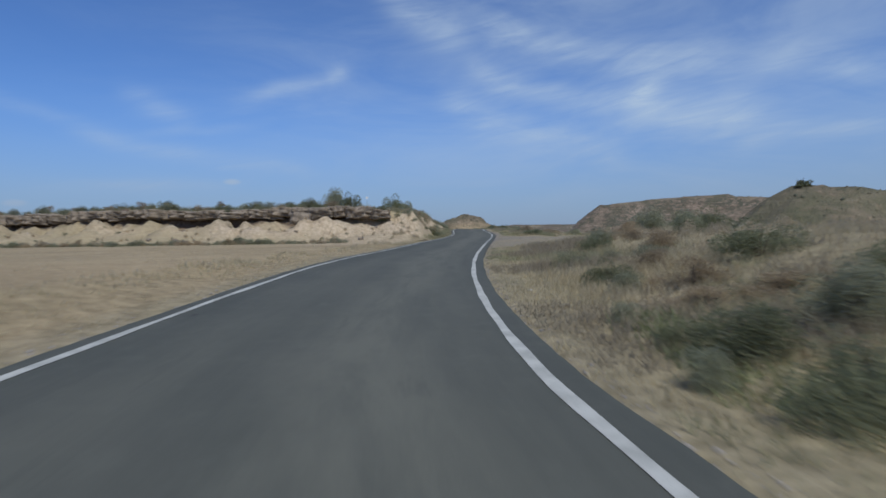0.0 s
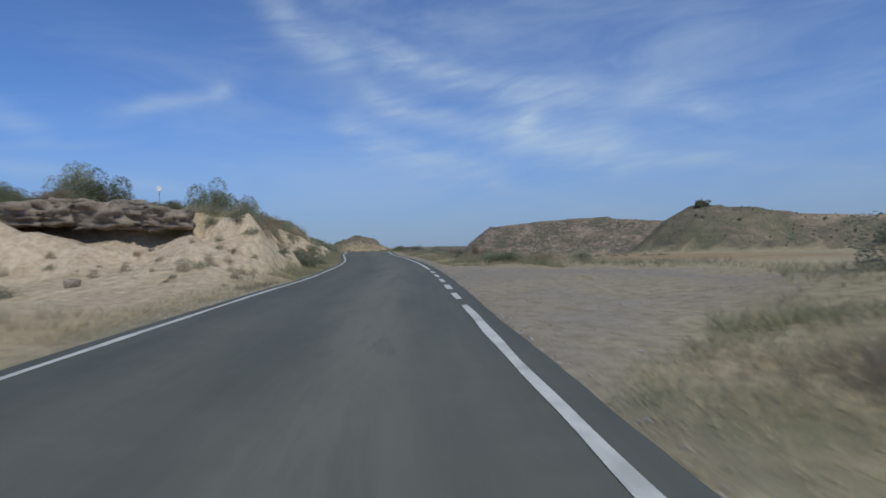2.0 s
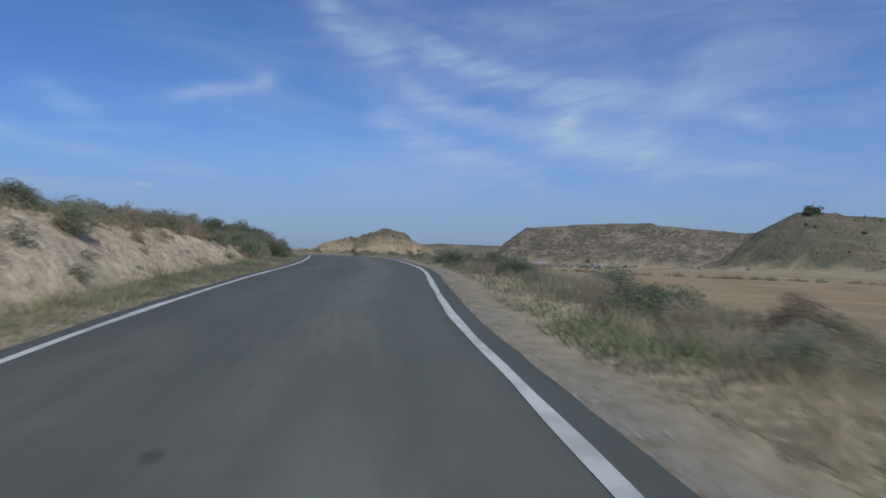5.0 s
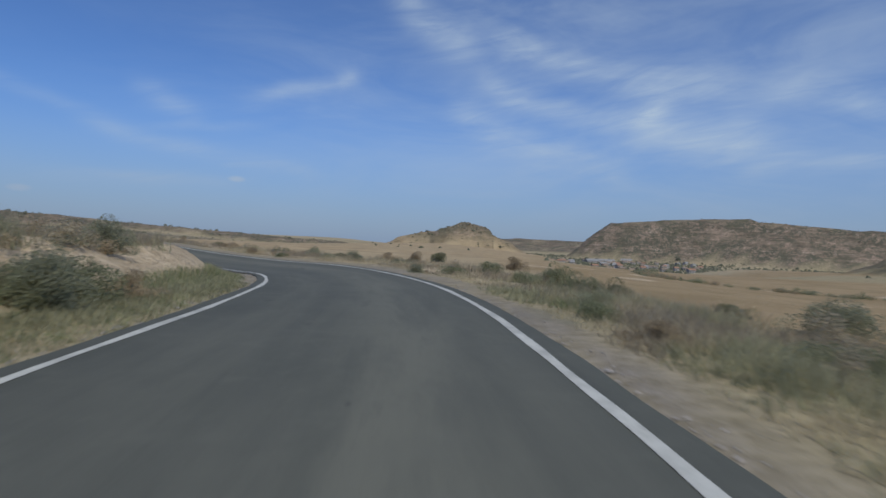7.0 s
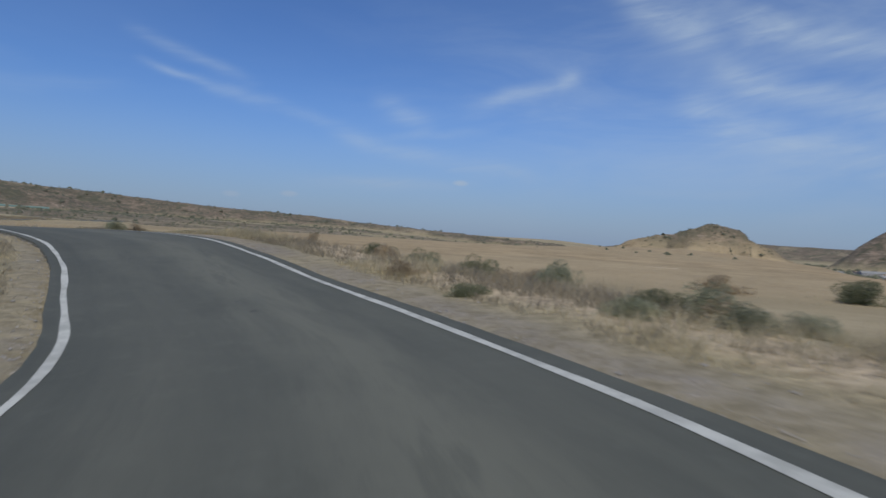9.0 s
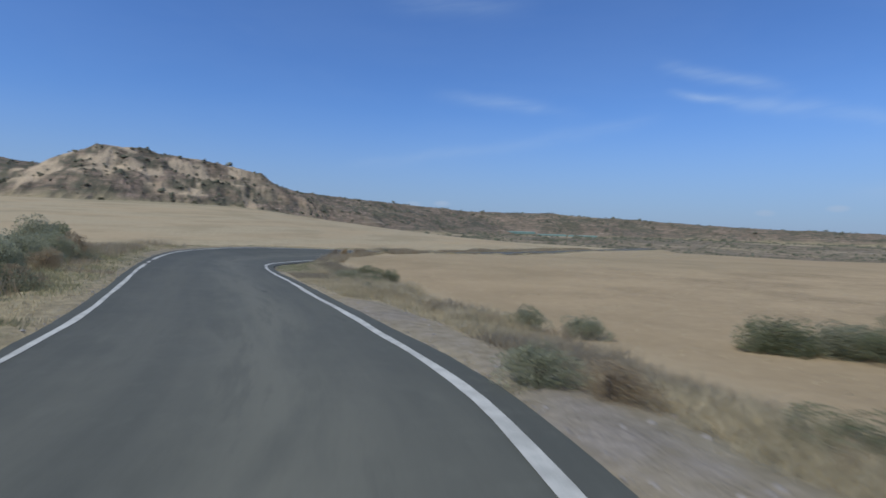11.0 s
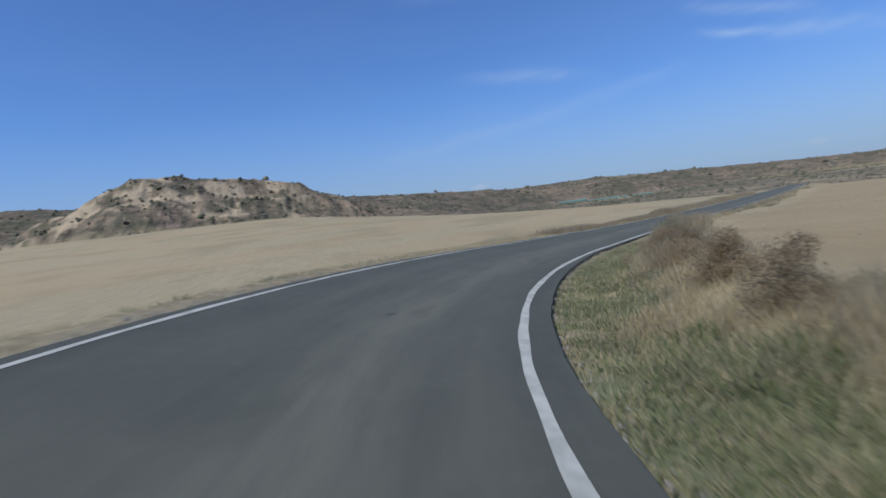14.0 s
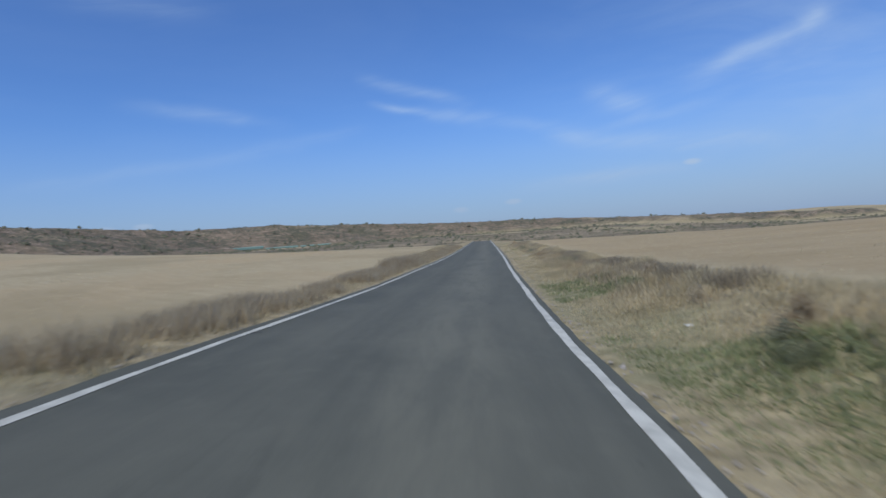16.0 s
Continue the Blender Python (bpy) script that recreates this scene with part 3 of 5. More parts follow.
def land(x, y):
    """Height and zones (field, gravel, pale earth) of the ground at many places."""
    x, y = np.asarray(x, float), np.asarray(y, float)
    z, hill = base_land(x, y)
    s, u, k = to_road(x, y)
    half, plane = HALF[k], LINE[k, 2] + np.clip(u, -8, 8) * BANK[k]
    left, right = -u - half, u - half  # metres outside the lines
    beside = np.maximum(left, right)
    onway = np.abs(u) < 900
    # fields on both sides stand a little off the verge
    wide_l = np.interp(s, [40, 52, 125, 135, 202, 212], [3.4, 9, 9, 9, 9, 3.2])
    wide_r = np.interp(s, [34, 40, 62, 72, 128, 134, 160, 168, 192, 200], [15, 18, 18, 9, 9, 10, 9, 4.8, 4.8, 4.6])
    verge = np.where(left > right, wide_l, wide_r) * (1 + 0.35 * rough_noise(x, y, 15, 2, 3))
    z = np.where(onway, plane - 0.035 + (z - plane + 0.035) * step(beside, 1.0, verge), z)
    lump = rough_noise(x, y, 2.2, 4, 9)
    z = z + np.where(onway, np.where(beside > verge, 0.05, 0.16), 0.2) * lump * step(beside, 0.7, 3.0)
    # the low brushy rise on the outside of the first bend
    rise = step(s, -60, -10) * (1 - step(s - 1.1 * np.clip(right, 0, 11), 31, 40)) * step(right, 1.8, 9) * (u > 0) * onway
    z = z + rise * (0.62 + 0.5 * rough_noise(x, y, 7, 3, 31))
    # ditch and brushy lip inside the right-hand bend and along the straight
    lip = step(s, 192, 206) * (u > 0) * np.exp(-(((right - 3.6) / 1.3) ** 2)) * onway
    z = z + lip * 0.12
    # the cut bank: debris slope and low cliff to the south, cut face to the road, fading nose
    south = y - (49.0 + 2.4 * rough_noise(x, y * 0.2, 9, 3, 41)) - 0.12 * np.abs(x + 8)
    cut = np.where((s > 40) & (s < 150) & (left < 60), left - np.interp(s, [58, 66, 120, 128], [1.25, 1.6, 1.6, 1.5]) + 0.5 * rough_noise(x, y, 5, 3, 43), 60.0)
    cut = np.where((u > 0) & onway, -5.0, cut)
    west = np.where(x < 3, 1.0, 0.0)
    mound = np.abs(rough_noise(x, y * 0.5, 6.5, 2, 44)) * 1.6
    top = np.interp(y, [50, 60, 72, 85, 95, 108, 120, 135], [2.75, 2.65, 2.35, 2.3, 2.15, 1.85, 1.7, 1.6]) - 0.5 * step(x, -9, -3) * (1 - step(y, 62, 75)) + 0.35 * rough_noise(x, y, 8, 3, 45)
    gully = np.abs(rough_noise(x * 0.3, y + 0.9 * np.clip(left, 0, 6), 2.8, 3, 46)) * 1.3 * (1 - 0.6 * step(s, 126, 132))
    p_south = np.interp(south, [0, 2.5, 6.2, 8.0, 8.4, 11], [0, 0.12, 0.42, 0.55, 0.97, 1.0])
    p_south = np.clip(p_south + (mound - 0.35) * 0.22 * step(south, 1.5, 4.5) * (1 - step(south, 7.2, 8.0)), 0, 1)
    cones = np.zeros_like(x)
    for cx, cy, tall, wide in CONES:
        cones = np.maximum(cones, tall * np.clip(1 - np.hypot(x - cx, y - cy) / wide * (1 + 0.9 * rough_noise(x, y, 1.5, 3, 52)), 0, 1))
    p_cut = np.interp((cut - gully * 0.9) * (1 + 0.9 * step(s, 124, 131)), [0, 0.3, 0.8, 2.0, 2.9, 4.2], [0, 0.14, 0.42, 0.88, 0.98, 1.0])
    p_nose = np.interp((136.6 - y + 0.4 * (x + 5) + 1.0 * rough_noise(x, y, 3, 2, 48)) / (1 + 0.12 * np.clip(-x - 12, 0, 70)) + 3 * step(-x, 14, 50) * rough_noise(x, y, 24, 3, 49), [0, 1.0, 2.5, 8], [0, 0.62, 0.9, 1.0])
    p_far = step(x, -260, -150) * step(y - 0.25 * x, 185, 120)
    p = np.minimum(np.minimum(p_south, p_cut), p_nose) * west * p_far * (y > 40)
    z = z + np.maximum(top - z, 0) * p + cones * west
    crease = np.abs(rough_noise(x, y, 2.6, 3, 55)) - 0.16
    z = z + np.where(cut < 7, 1.5, 2.4) * (1 - 0.75 * step(y, 84, 98)) * crease * np.minimum(p * 3, 1) * (1 - step(p, 0.86, 0.97))
    # the ground dips under the road
    edge = np.where(u > 0, SHOULDER[k], 0.28)
    z = np.where(onway, np.where(beside < 0.9, np.minimum(z, plane - 0.035 - 0.03 * step(np.abs(BANK[k]), 0.08, 0.15) - 0.16 * (1 - step(beside, edge - 0.25, edge + 0.05))), z), z)
    away = np.hypot(x + 93, y - 169)
    hill = np.maximum(hill, 0.85 * step(away, 230, 300) * step(-x - 93, 60, 120) * step(y, 270, 340) * (1 - step(away, 1500, 1700)) * step(rough_noise(x, y, 120, 3, 63), -0.35, -0.1))
    # zones
    far_field = step(rough_noise(x * 0.6 + y * 0.3, y, 190, 2, 61) + 0.02, 0.0, 0.06)
    west_field = step(x, -520, -470) * (1 - step(y - 0.1 * x, 250, 275)) * (x < 0)
    field = np.where(onway, step(beside, verge * 0.72, verge) * np.maximum(np.maximum(far_field, west_field), 1 - step(beside, 95, 120)), far_field)
    field = field * (1 - step(hill, 0.0, 0.3)) * (1 - np.minimum(1, 1.4 * p)) * (1 - rise) * (1 - step(-np.abs(u), -5, -2))
    field = field * np.where((u > 0) & (s > 30) & (s < 66) & onway, step(right, 16, 22), 1.0)
    turnout = step(s - 1.1 * np.clip(right - 0.7, 0, 11), 35, 40) * (1 - step(s + 0.5 * right, 58, 66)) * (1 - step(right, 8, 16)) * (right > -0.2)
    strip = step(right, 0.2, 0.5) * (1 - step(right, np.where(s > 178, 0.7, np.where(s > 126, 1.2, 0.8)) + 0.8 * rough_noise(x, y, 4, 2, 71), np.where(s > 178, 1.5, np.where(s > 126, 2.2, 1.7)))) * np.where((s > 55) & (s < 162), 1.0, np.where((s > 160) & (s < 178), 1.0, np.where((s >= 178) & (s < 200), 0.55, 0.2)))
    stripl = step(left, 0.1, 0.4) * (1 - step(left, 0.6, 1.4)) * np.where((s > 120) & (s < 165) | (s > 196) & (s < 222), 0.8, 0.3)
    gravel = np.clip(np.where(onway, np.maximum(np.maximum(turnout, strip), stripl), 0), 0, 1)
    bare = np.where(cut < 7, 0.9, 0.12 + 0.18 * step(x, -26, -14) + (0.35 + 0.3 * step(x, -24, -15)) * step(rough_noise(x, y, 3.0, 3, 57), 0.02, 0.2))
    pale = np.clip(np.minimum(p * 4, 1) * (1 - step(p, 0.9, 0.97)) * bare * onway + cones * 1.5 * (1 - 0.85 * step(-x, 15, 24)), 0, 1)
    pale = np.where(hill > 0.3, 0.85 * step(-x, 560, 600) * step(x, -780, -740) * step(rough_noise(x, y, 18, 4, 58), -0.1, 0.22) * (1 - 0.8 * step(y, 130, 190)) * step(y, -110, -40), pale)
    pale = np.maximum(pale, 0.75 * step(s, 40, 46) * (1 - step(left, 6, 16)) * step(left, 1, 3) * (1 - step(s, 50, 56)) * onway)
    pale = np.maximum(pale, onway * (u > 0) * step(s, 128, 134) * (1 - step(s, 158, 164)) * step(right, 2.0, 3.0) * (1 - step(right, 5, 8 + 6 * rough_noise(x, y, 7, 2, 73))) * 0.9)
    # golden stubble of the low eastern field, ochre grass round the butte, dark brown band in the hollow under the
    # cliff
    golden = step(x, 9, 14) * step(y, 60, 75) * (1 - step(y, 330, 420)) * np.where(onway, step(right, 5, 8), 1.0)
    golden = np.maximum(golden, 0.45 * step(right, 5, 7) * (s > 165) * onway)
    ochre = step(y, 150, 185) * (1 - step(y, 440, 470)) * step(x, -75, -40) * (1 - step(x - 0.16 * (y - 150), 8, 20)) * (1 - step(z, 4.5, 8)) * np.where(onway, step(right, 3.5, 7), 1.0) * (0.75 + 0.5 * rough_noise(x, y, 22, 3, 77))
    ochre = np.maximum(ochre, onway * (u < 0) * step(left, 0.5, 1.2) * (1 - step(left, 40, 60)) * (1 - step(s, 40, 50)) * (1 - np.minimum(1, 3 * p)) * 0.6)
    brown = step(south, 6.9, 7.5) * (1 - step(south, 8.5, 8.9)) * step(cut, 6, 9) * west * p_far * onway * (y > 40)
    green = step(s, 196, 204) * (1 - step(s, 250, 275)) * (1 - step(right + 0.8 * rough_noise(x, y, 2.4, 2, 81), 1.9, 2.9)) * step(right, 0.3, 0.6) * onway
    knoll = step(x, 110, 150) * (y < 330) * (y > 60) * step(hill, 0.2, 0.6)
    green = green * np.where(s > 236, 0.6, 0.9) * step(rough_noise(x, y, 3.5, 2, 82), -0.35, -0.05)
    green = np.maximum(green, 0.26 * knoll * step(rough_noise(x, y, 12, 4, 83), -0.2, 0.25) * (1 - np.exp(-(((z - 13.5) / 1.3) ** 2)) * (x > 186)))
    pale = np.maximum(pale, 0.5 * knoll * np.exp(-(((z - 13.5) / 1.1) ** 2)) * (x > 186))
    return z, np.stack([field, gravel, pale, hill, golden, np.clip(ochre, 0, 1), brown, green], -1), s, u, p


def stretched(a, b_, fine, low_side, high_side, far=4300):
    """Coordinates: even from a to b_, then ever wider; each side has a growth and a widest step for the first 2 km."""
    def away(start, sign, grow, cap):
        out, d, at = [], fine, start
        while abs(at - start) < far:
            d = min(d * grow, cap) if abs(at - start) < 2000 else d * 1.15
            at += sign * d
            out.append(at)
        return out
    return np.array(away(a, -1, *low_side)[::-1] + list(np.arange(a, b_ + 1e-6, fine)) + away(b_, 1, *high_side))


HEIGHTS = []


def grid_mesh(name, xs, ys):
    gx, gy = np.meshgrid(xs, ys)
    x, y = gx.ravel(), gy.ravel()
    z, zones, s, u, p = land(x, y)
    HEIGHTS.append(z.reshape(len(ys), len(xs)))
    co = np.stack([x, y, z], 1)
    nx, ny = len(xs), len(ys)
    i = (np.arange(ny - 1)[:, None] * nx + np.arange(nx - 1)[None]).ravel()
    faces = np.stack([i, i + 1, i + nx + 1, i + nx], 1)
    me = bpy.data.meshes.new(name)
    me.vertices.add(len(co))
    me.vertices.foreach_set("co", co.ravel())
    me.loops.add(faces.size)
    me.loops.foreach_set("vertex_index", faces.ravel())
    me.polygons.add(len(faces))
    me.polygons.foreach_set("loop_start", np.arange(len(faces)) * 4)
    me.polygons.foreach_set("use_smooth", np.ones(len(faces), bool))
    me.update()
    att = me.color_attributes.new("zone", "FLOAT_COLOR", "POINT")
    att.data.foreach_set("color", zones[:, :4].astype(np.float32).ravel())
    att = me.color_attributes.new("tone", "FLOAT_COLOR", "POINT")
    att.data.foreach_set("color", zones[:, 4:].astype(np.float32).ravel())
    return me


def mesh_of(name, verts, faces, smooth=True):
    me = bpy.data.meshes.new(name)
    me.from_pydata(verts, [], faces)
    me.polygons.foreach_set("use_smooth", np.full(len(me.polygons), smooth))
    me.update()
    return me


def part(name, me, material, parent=None, label="", m=None):
    """Links a mesh as one object, under a thing or part if one is given."""
    ob = new(name, me)
    if material is not None and not me.materials:
        me.materials.append(material)
    if m is not None:
        ob.matrix_basis = m
    if parent is not None:
        ob.parent = parent
    return tagged(ob, label)


GRID_X, GRID_Y = stretched(-112, 34, 0.5, (1.045, 19), (1.08, 50)), stretched(-12, 232.5, 0.6, (1.09, 55), (1.06, 34))
GRID_X = np.unique(np.concatenate([GRID_X[(GRID_X < -790) | (GRID_X > -560)], np.arange(-790, -559, 7.0)]))
ground = part("ground", grid_mesh("ground", GRID_X, GRID_Y), GROUND)
tagged(ground, "dry ochre land of stubble fields, scrub and eroded hills", "ground", kind="structure")


def heights(x, y):
    """Height of the finished ground sheet at many places."""
    h = HEIGHTS[0]
    i, j = np.clip(np.searchsorted(GRID_X, x) - 1, 0, len(GRID_X) - 2), np.clip(np.searchsorted(GRID_Y, y) - 1, 0, len(GRID_Y) - 2)
    fx, fy = (x - GRID_X[i]) / (GRID_X[i + 1] - GRID_X[i]), (y - GRID_Y[j]) / (GRID_Y[j + 1] - GRID_Y[j])
    return (h[j, i] * (1 - fx) + h[j, i + 1] * fx) * (1 - fy) + (h[j + 1, i] * (1 - fx) + h[j + 1, i + 1] * fx) * fy


def ground_height(x, y):
    return float(heights(np.array([float(x)]), np.array([float(y)]))[0])


def ribbon(name, stations, offsets, up, skirt=0.0):
    """A strip along the road: offsets is a function of the stations, giving the columns across."""
    cols = offsets(stations)
    rows_ = np.stack([road_at(stations, c, up) for c in cols], 1)
    if skirt:
        rows_ = np.concatenate([rows_[:, :1] - (0, 0, skirt), rows_, rows_[:, -1:] - (0, 0, skirt)], 1)
        cols = [cols[0], *cols, cols[-1]]
    ns, nc = rows_.shape[:2]
    i = (np.arange(ns - 1)[:, None] * nc + np.arange(nc - 1)[None]).ravel()
    me = mesh_of(name, rows_.reshape(-1, 3).tolist(), np.stack([i, i + 1, i + nc + 1, i + nc], 1).tolist(), not skirt)
    uv = me.uv_layers.new(name="way")
    flat = np.stack([np.stack(cols, 1).ravel(), np.repeat(stations, nc)], 1)
    index = np.empty(len(me.loops), int)
    me.loops.foreach_get("vertex_index", index)
    uv.data.foreach_set("uv", flat[index].ravel().astype(np.float32))
    return me


def half_at(s):
    return np.interp(s, LINE_S, HALF)


def road_columns(s):
    ragged = lambda seed: 0.05 * value_noise(s / 1.7, 0 * s + 0.3, seed) + 0.035 * value_noise(s / 0.45, 0 * s + 9.3, seed + 1)
    edge, edge2 = ragged(3), ragged(14)
    h = half_at(s)
    return [-(h + 0.28 + edge2), -h, -h * 0.5, 0 * s, h * 0.5, h, h + np.interp(s, LINE_S, SHOULDER) + edge]


ROAD_STATIONS = np.concatenate([np.arange(-17.5, 300, 0.25), np.arange(300, 408, 0.5)])
road = part("road", ribbon("road", ROAD_STATIONS, road_columns, 0.0, 0.16), ASPHALT)
tagged(road, "worn dark grey asphalt country road with white edge lines", "road", kind="structure")

LINE_WIDE = {1: 0.15, -1: 0.115}


def edge_line(name, side, a, b_):
    st = np.linspace(a, b_, max(3, int((b_ - a) / 0.6)))
    wob = lambda v: 0.012 * np.sin(v * 0.9) + 0.008 * np.sin(v * 2.3)
    cols = lambda s: [side * half_at(s) - LINE_WIDE[side] / 2 + wob(s), side * half_at(s) + LINE_WIDE[side] / 2 + wob(s + 2)]
    part(name, ribbon(name, st, cols, 0.006), PAINT, road, "worn white painted line")


edge_line("edge_line", 1, -17, 43.8)
edge_line("edge_line", 1, 58.15, 405)
edge_line("edge_line", -1, -17, 188.9)
edge_line("edge_line", -1, 191.7, 405)
for i in range(5):
    edge_line("dash", 1, 44.95 + 2.63 * i, 46.45 + 2.63 * i)
edge_line("dash", -1, 189.7, 190.85)


# ---- plants, stones and small things ----
rng = np.random.default_rng(7)


def quick_mesh(name, verts, faces, smooth=False):
    """A mesh from arrays of corners and of triangles or quads."""
    faces = np.asarray(faces)
    me = bpy.data.meshes.new(name)
    me.vertices.add(len(verts))
    me.vertices.foreach_set("co", np.asarray(verts, np.float32).ravel())
    me.loops.add(faces.size)
    me.loops.foreach_set("vertex_index", faces.ravel())
    me.polygons.add(len(faces))
    me.polygons.foreach_set("loop_start", np.arange(len(faces)) * faces.shape[1])
    me.polygons.foreach_set("use_smooth", np.full(len(faces), smooth))
    me.update()
    return me


def leaf_cloud(name, seed, count, leaf, lobes=7, hollow=0.5, upright=0.3, low=0.1):
    """Many small leaves in a crown about 1 m wide and 1 m tall, made of uneven lobes with gaps."""
    r = np.random.default_rng(seed)
    mid = np.stack([r.normal(0, 0.23, lobes), r.normal(0, 0.23, lobes), low + (0.8 - low) * r.random(lobes)], 1)
    mid[:, 2] *= 1.1 - 1.1 * np.hypot(mid[:, 0], mid[:, 1])
    size = r.uniform(0.13, 0.27, lobes)
    mid[0], size[0] = (0, 0, max(low, 0.3)), 0.36
    k = r.choice(lobes, count, p=size**2 / (size**2).sum())
    way = r.normal(size=(count, 3))
    way /= np.linalg.norm(way, axis=1)[:, None]
    at = mid[k] + way * (size[k] * r.uniform(hollow, 1.08, count) ** 0.6)[:, None] * (1, 1, 1.0)
    at[:, 2] = np.maximum(at[:, 2], r.uniform(0.02, 0.12, count))
    a = way * 0.5 + r.normal(size=(count, 3)) + (0, 0, upright)
    a /= np.linalg.norm(a, axis=1)[:, None]
    b_ = np.cross(a, r.normal(size=(count, 3)))
    b_ /= np.linalg.norm(b_, axis=1)[:, None]
    ln, wd = leaf * r.uniform(0.6, 1.5, count)[:, None], leaf * r.uniform(0.4, 0.75, count)[:, None]
    verts = np.stack([at - b_ * wd, at + b_ * wd, at + a * ln], 1).reshape(-1, 3)
    return quick_mesh(name, verts, np.arange(count * 3).reshape(-1, 3))


def twigs(name, seed, count, spread, tall, thick):
    """Bent tapered stems that rise from the root."""
    r = np.random.default_rng(seed)
    verts, faces = [], []
    for _ in range(count):
        turn, out = r.uniform(0, 6.283), r.uniform(0.2, 1) * spread
        top = np.array([math.cos(turn) * out, math.sin(turn) * out, tall * r.uniform(0.6, 1.0)])
        base = np.array([math.cos(turn), math.sin(turn), 0]) * 0.03
        knee = base * 0.5 + top * 0.5 + np.array([0, 0, 0.12 * tall]) + r.normal(0, 0.03, 3)
        for j, (c, w) in enumerate(((base - (0, 0, 0.08), thick), (knee, thick * 0.65), (top, thick * 0.2))):
            for q in range(4):
                verts.append(c + w * np.array([math.cos(q * 1.571), math.sin(q * 1.571), 0]))
        n0 = len(verts) - 12
        faces += [(n0 + j * 4 + q, n0 + j * 4 + (q + 1) % 4, n0 + j * 4 + 4 + (q + 1) % 4, n0 + j * 4 + 4 + q) for j in range(2) for q in range(4)]
    return quick_mesh(name, verts, faces, True)


def with_material(me, material):
    me.materials.append(material)
    return me


SHRUBS = {
    "grey": [with_material(leaf_cloud("foliage", 10 + i, 7500, 0.025, 26), LEAF_GREY) for i in range(3)],
    "green": [with_material(leaf_cloud("foliage", 20 + i, 7500, 0.026, 24), LEAF_GREEN) for i in range(3)],
    "brown": [with_material(leaf_cloud("foliage", 30 + i, 6000, 0.025, 19, 0.3, 1.0), LEAF_BROWN) for i in range(2)],
    "dry": [with_material(leaf_cloud("foliage", 40 + i, 6000, 0.026, 19, 0.3, 1.2), LEAF_DRY) for i in range(2)],
}
STEMS = [with_material(twigs("stem", 50 + i, 9, 0.34, 0.75, 0.014), BARK) for i in range(3)]
SMALL = {"grey": (LEAF_GREY, 15), "green": (LEAF_GREEN, 25), "brown": (LEAF_BROWN, 35), "dry": (LEAF_DRY, 45)}
LOW_SCRUB = {look_: [] for look_ in SMALL}


def low_scrub(x, y, wide, tall, look_, z):
    """One of the many low bushes that make up the scrub."""
    LOW_SCRUB[look_].append((x, y, z - 0.03, wide, tall, float(rng.uniform(0, 6.28))))


def finish_low_scrub():
    for look_, rows_ in LOW_SCRUB.items():
        material, seed = SMALL[look_]
        me = leaf_cloud("low_scrub", seed, 760, 0.048, 14, 0.3, 0.6)
        one = np.empty(len(me.vertices) * 3, np.float32)
        me.vertices.foreach_get("co", one)
        one = one.reshape(-1, 3)
        bpy.data.meshes.remove(me)
        all_ = []
        for x, y, z, wide, tall, turn in rows_:
            c, s = math.cos(turn) * wide, math.sin(turn) * wide
            all_.append(np.stack([x + one[:, 0] * c - one[:, 1] * s, y + one[:, 0] * s + one[:, 1] * c, z + one[:, 2] * tall], 1))
        verts = np.concatenate(all_)
        ob = part("low_scrub", quick_mesh("low_scrub", verts, np.arange(len(verts)).reshape(-1, 3)), material)
        tagged(ob, {"grey": "low grey-green scrub along the road and bank", "green": "low green scrub along the road", "brown": "low brown withered scrub on the bank and verges", "dry": "low straw-coloured dry scrub on the bank"}[look_], "scrub", kind="stuff")


LOOKS = {"grey": "grey-green leafy shrub", "green": "dark green leafy shrub", "brown": "brown withered shrub", "dry": "straw-coloured dried shrub"}


def shrub(x, y, wide, tall, look_, where, z=None):
    """A shrub with its foliage and stems, rooted in the ground."""
    i = int(rng.integers(0, 3))
    root = new("shrub")
    root.empty_display_size = 0.2
    z = ground_height(x, y) if z is None else z
    root.matrix_basis = Matrix.Translation((x, y, z - 0.04)) @ Matrix.Rotation(float(rng.uniform(0, 6.28)), 4, "Z") @ Matrix.Diagonal((wide * 1.15, wide * 1.0, tall * 1.08, 1))
    tagged(root, f"{LOOKS[look_]} {where}", "shrub", "shrubs along the road")
    kinds = SHRUBS[look_]
    part("foliage", kinds[i % len(kinds)], None, root)
    part("stem", STEMS[i], None, root)
    return root


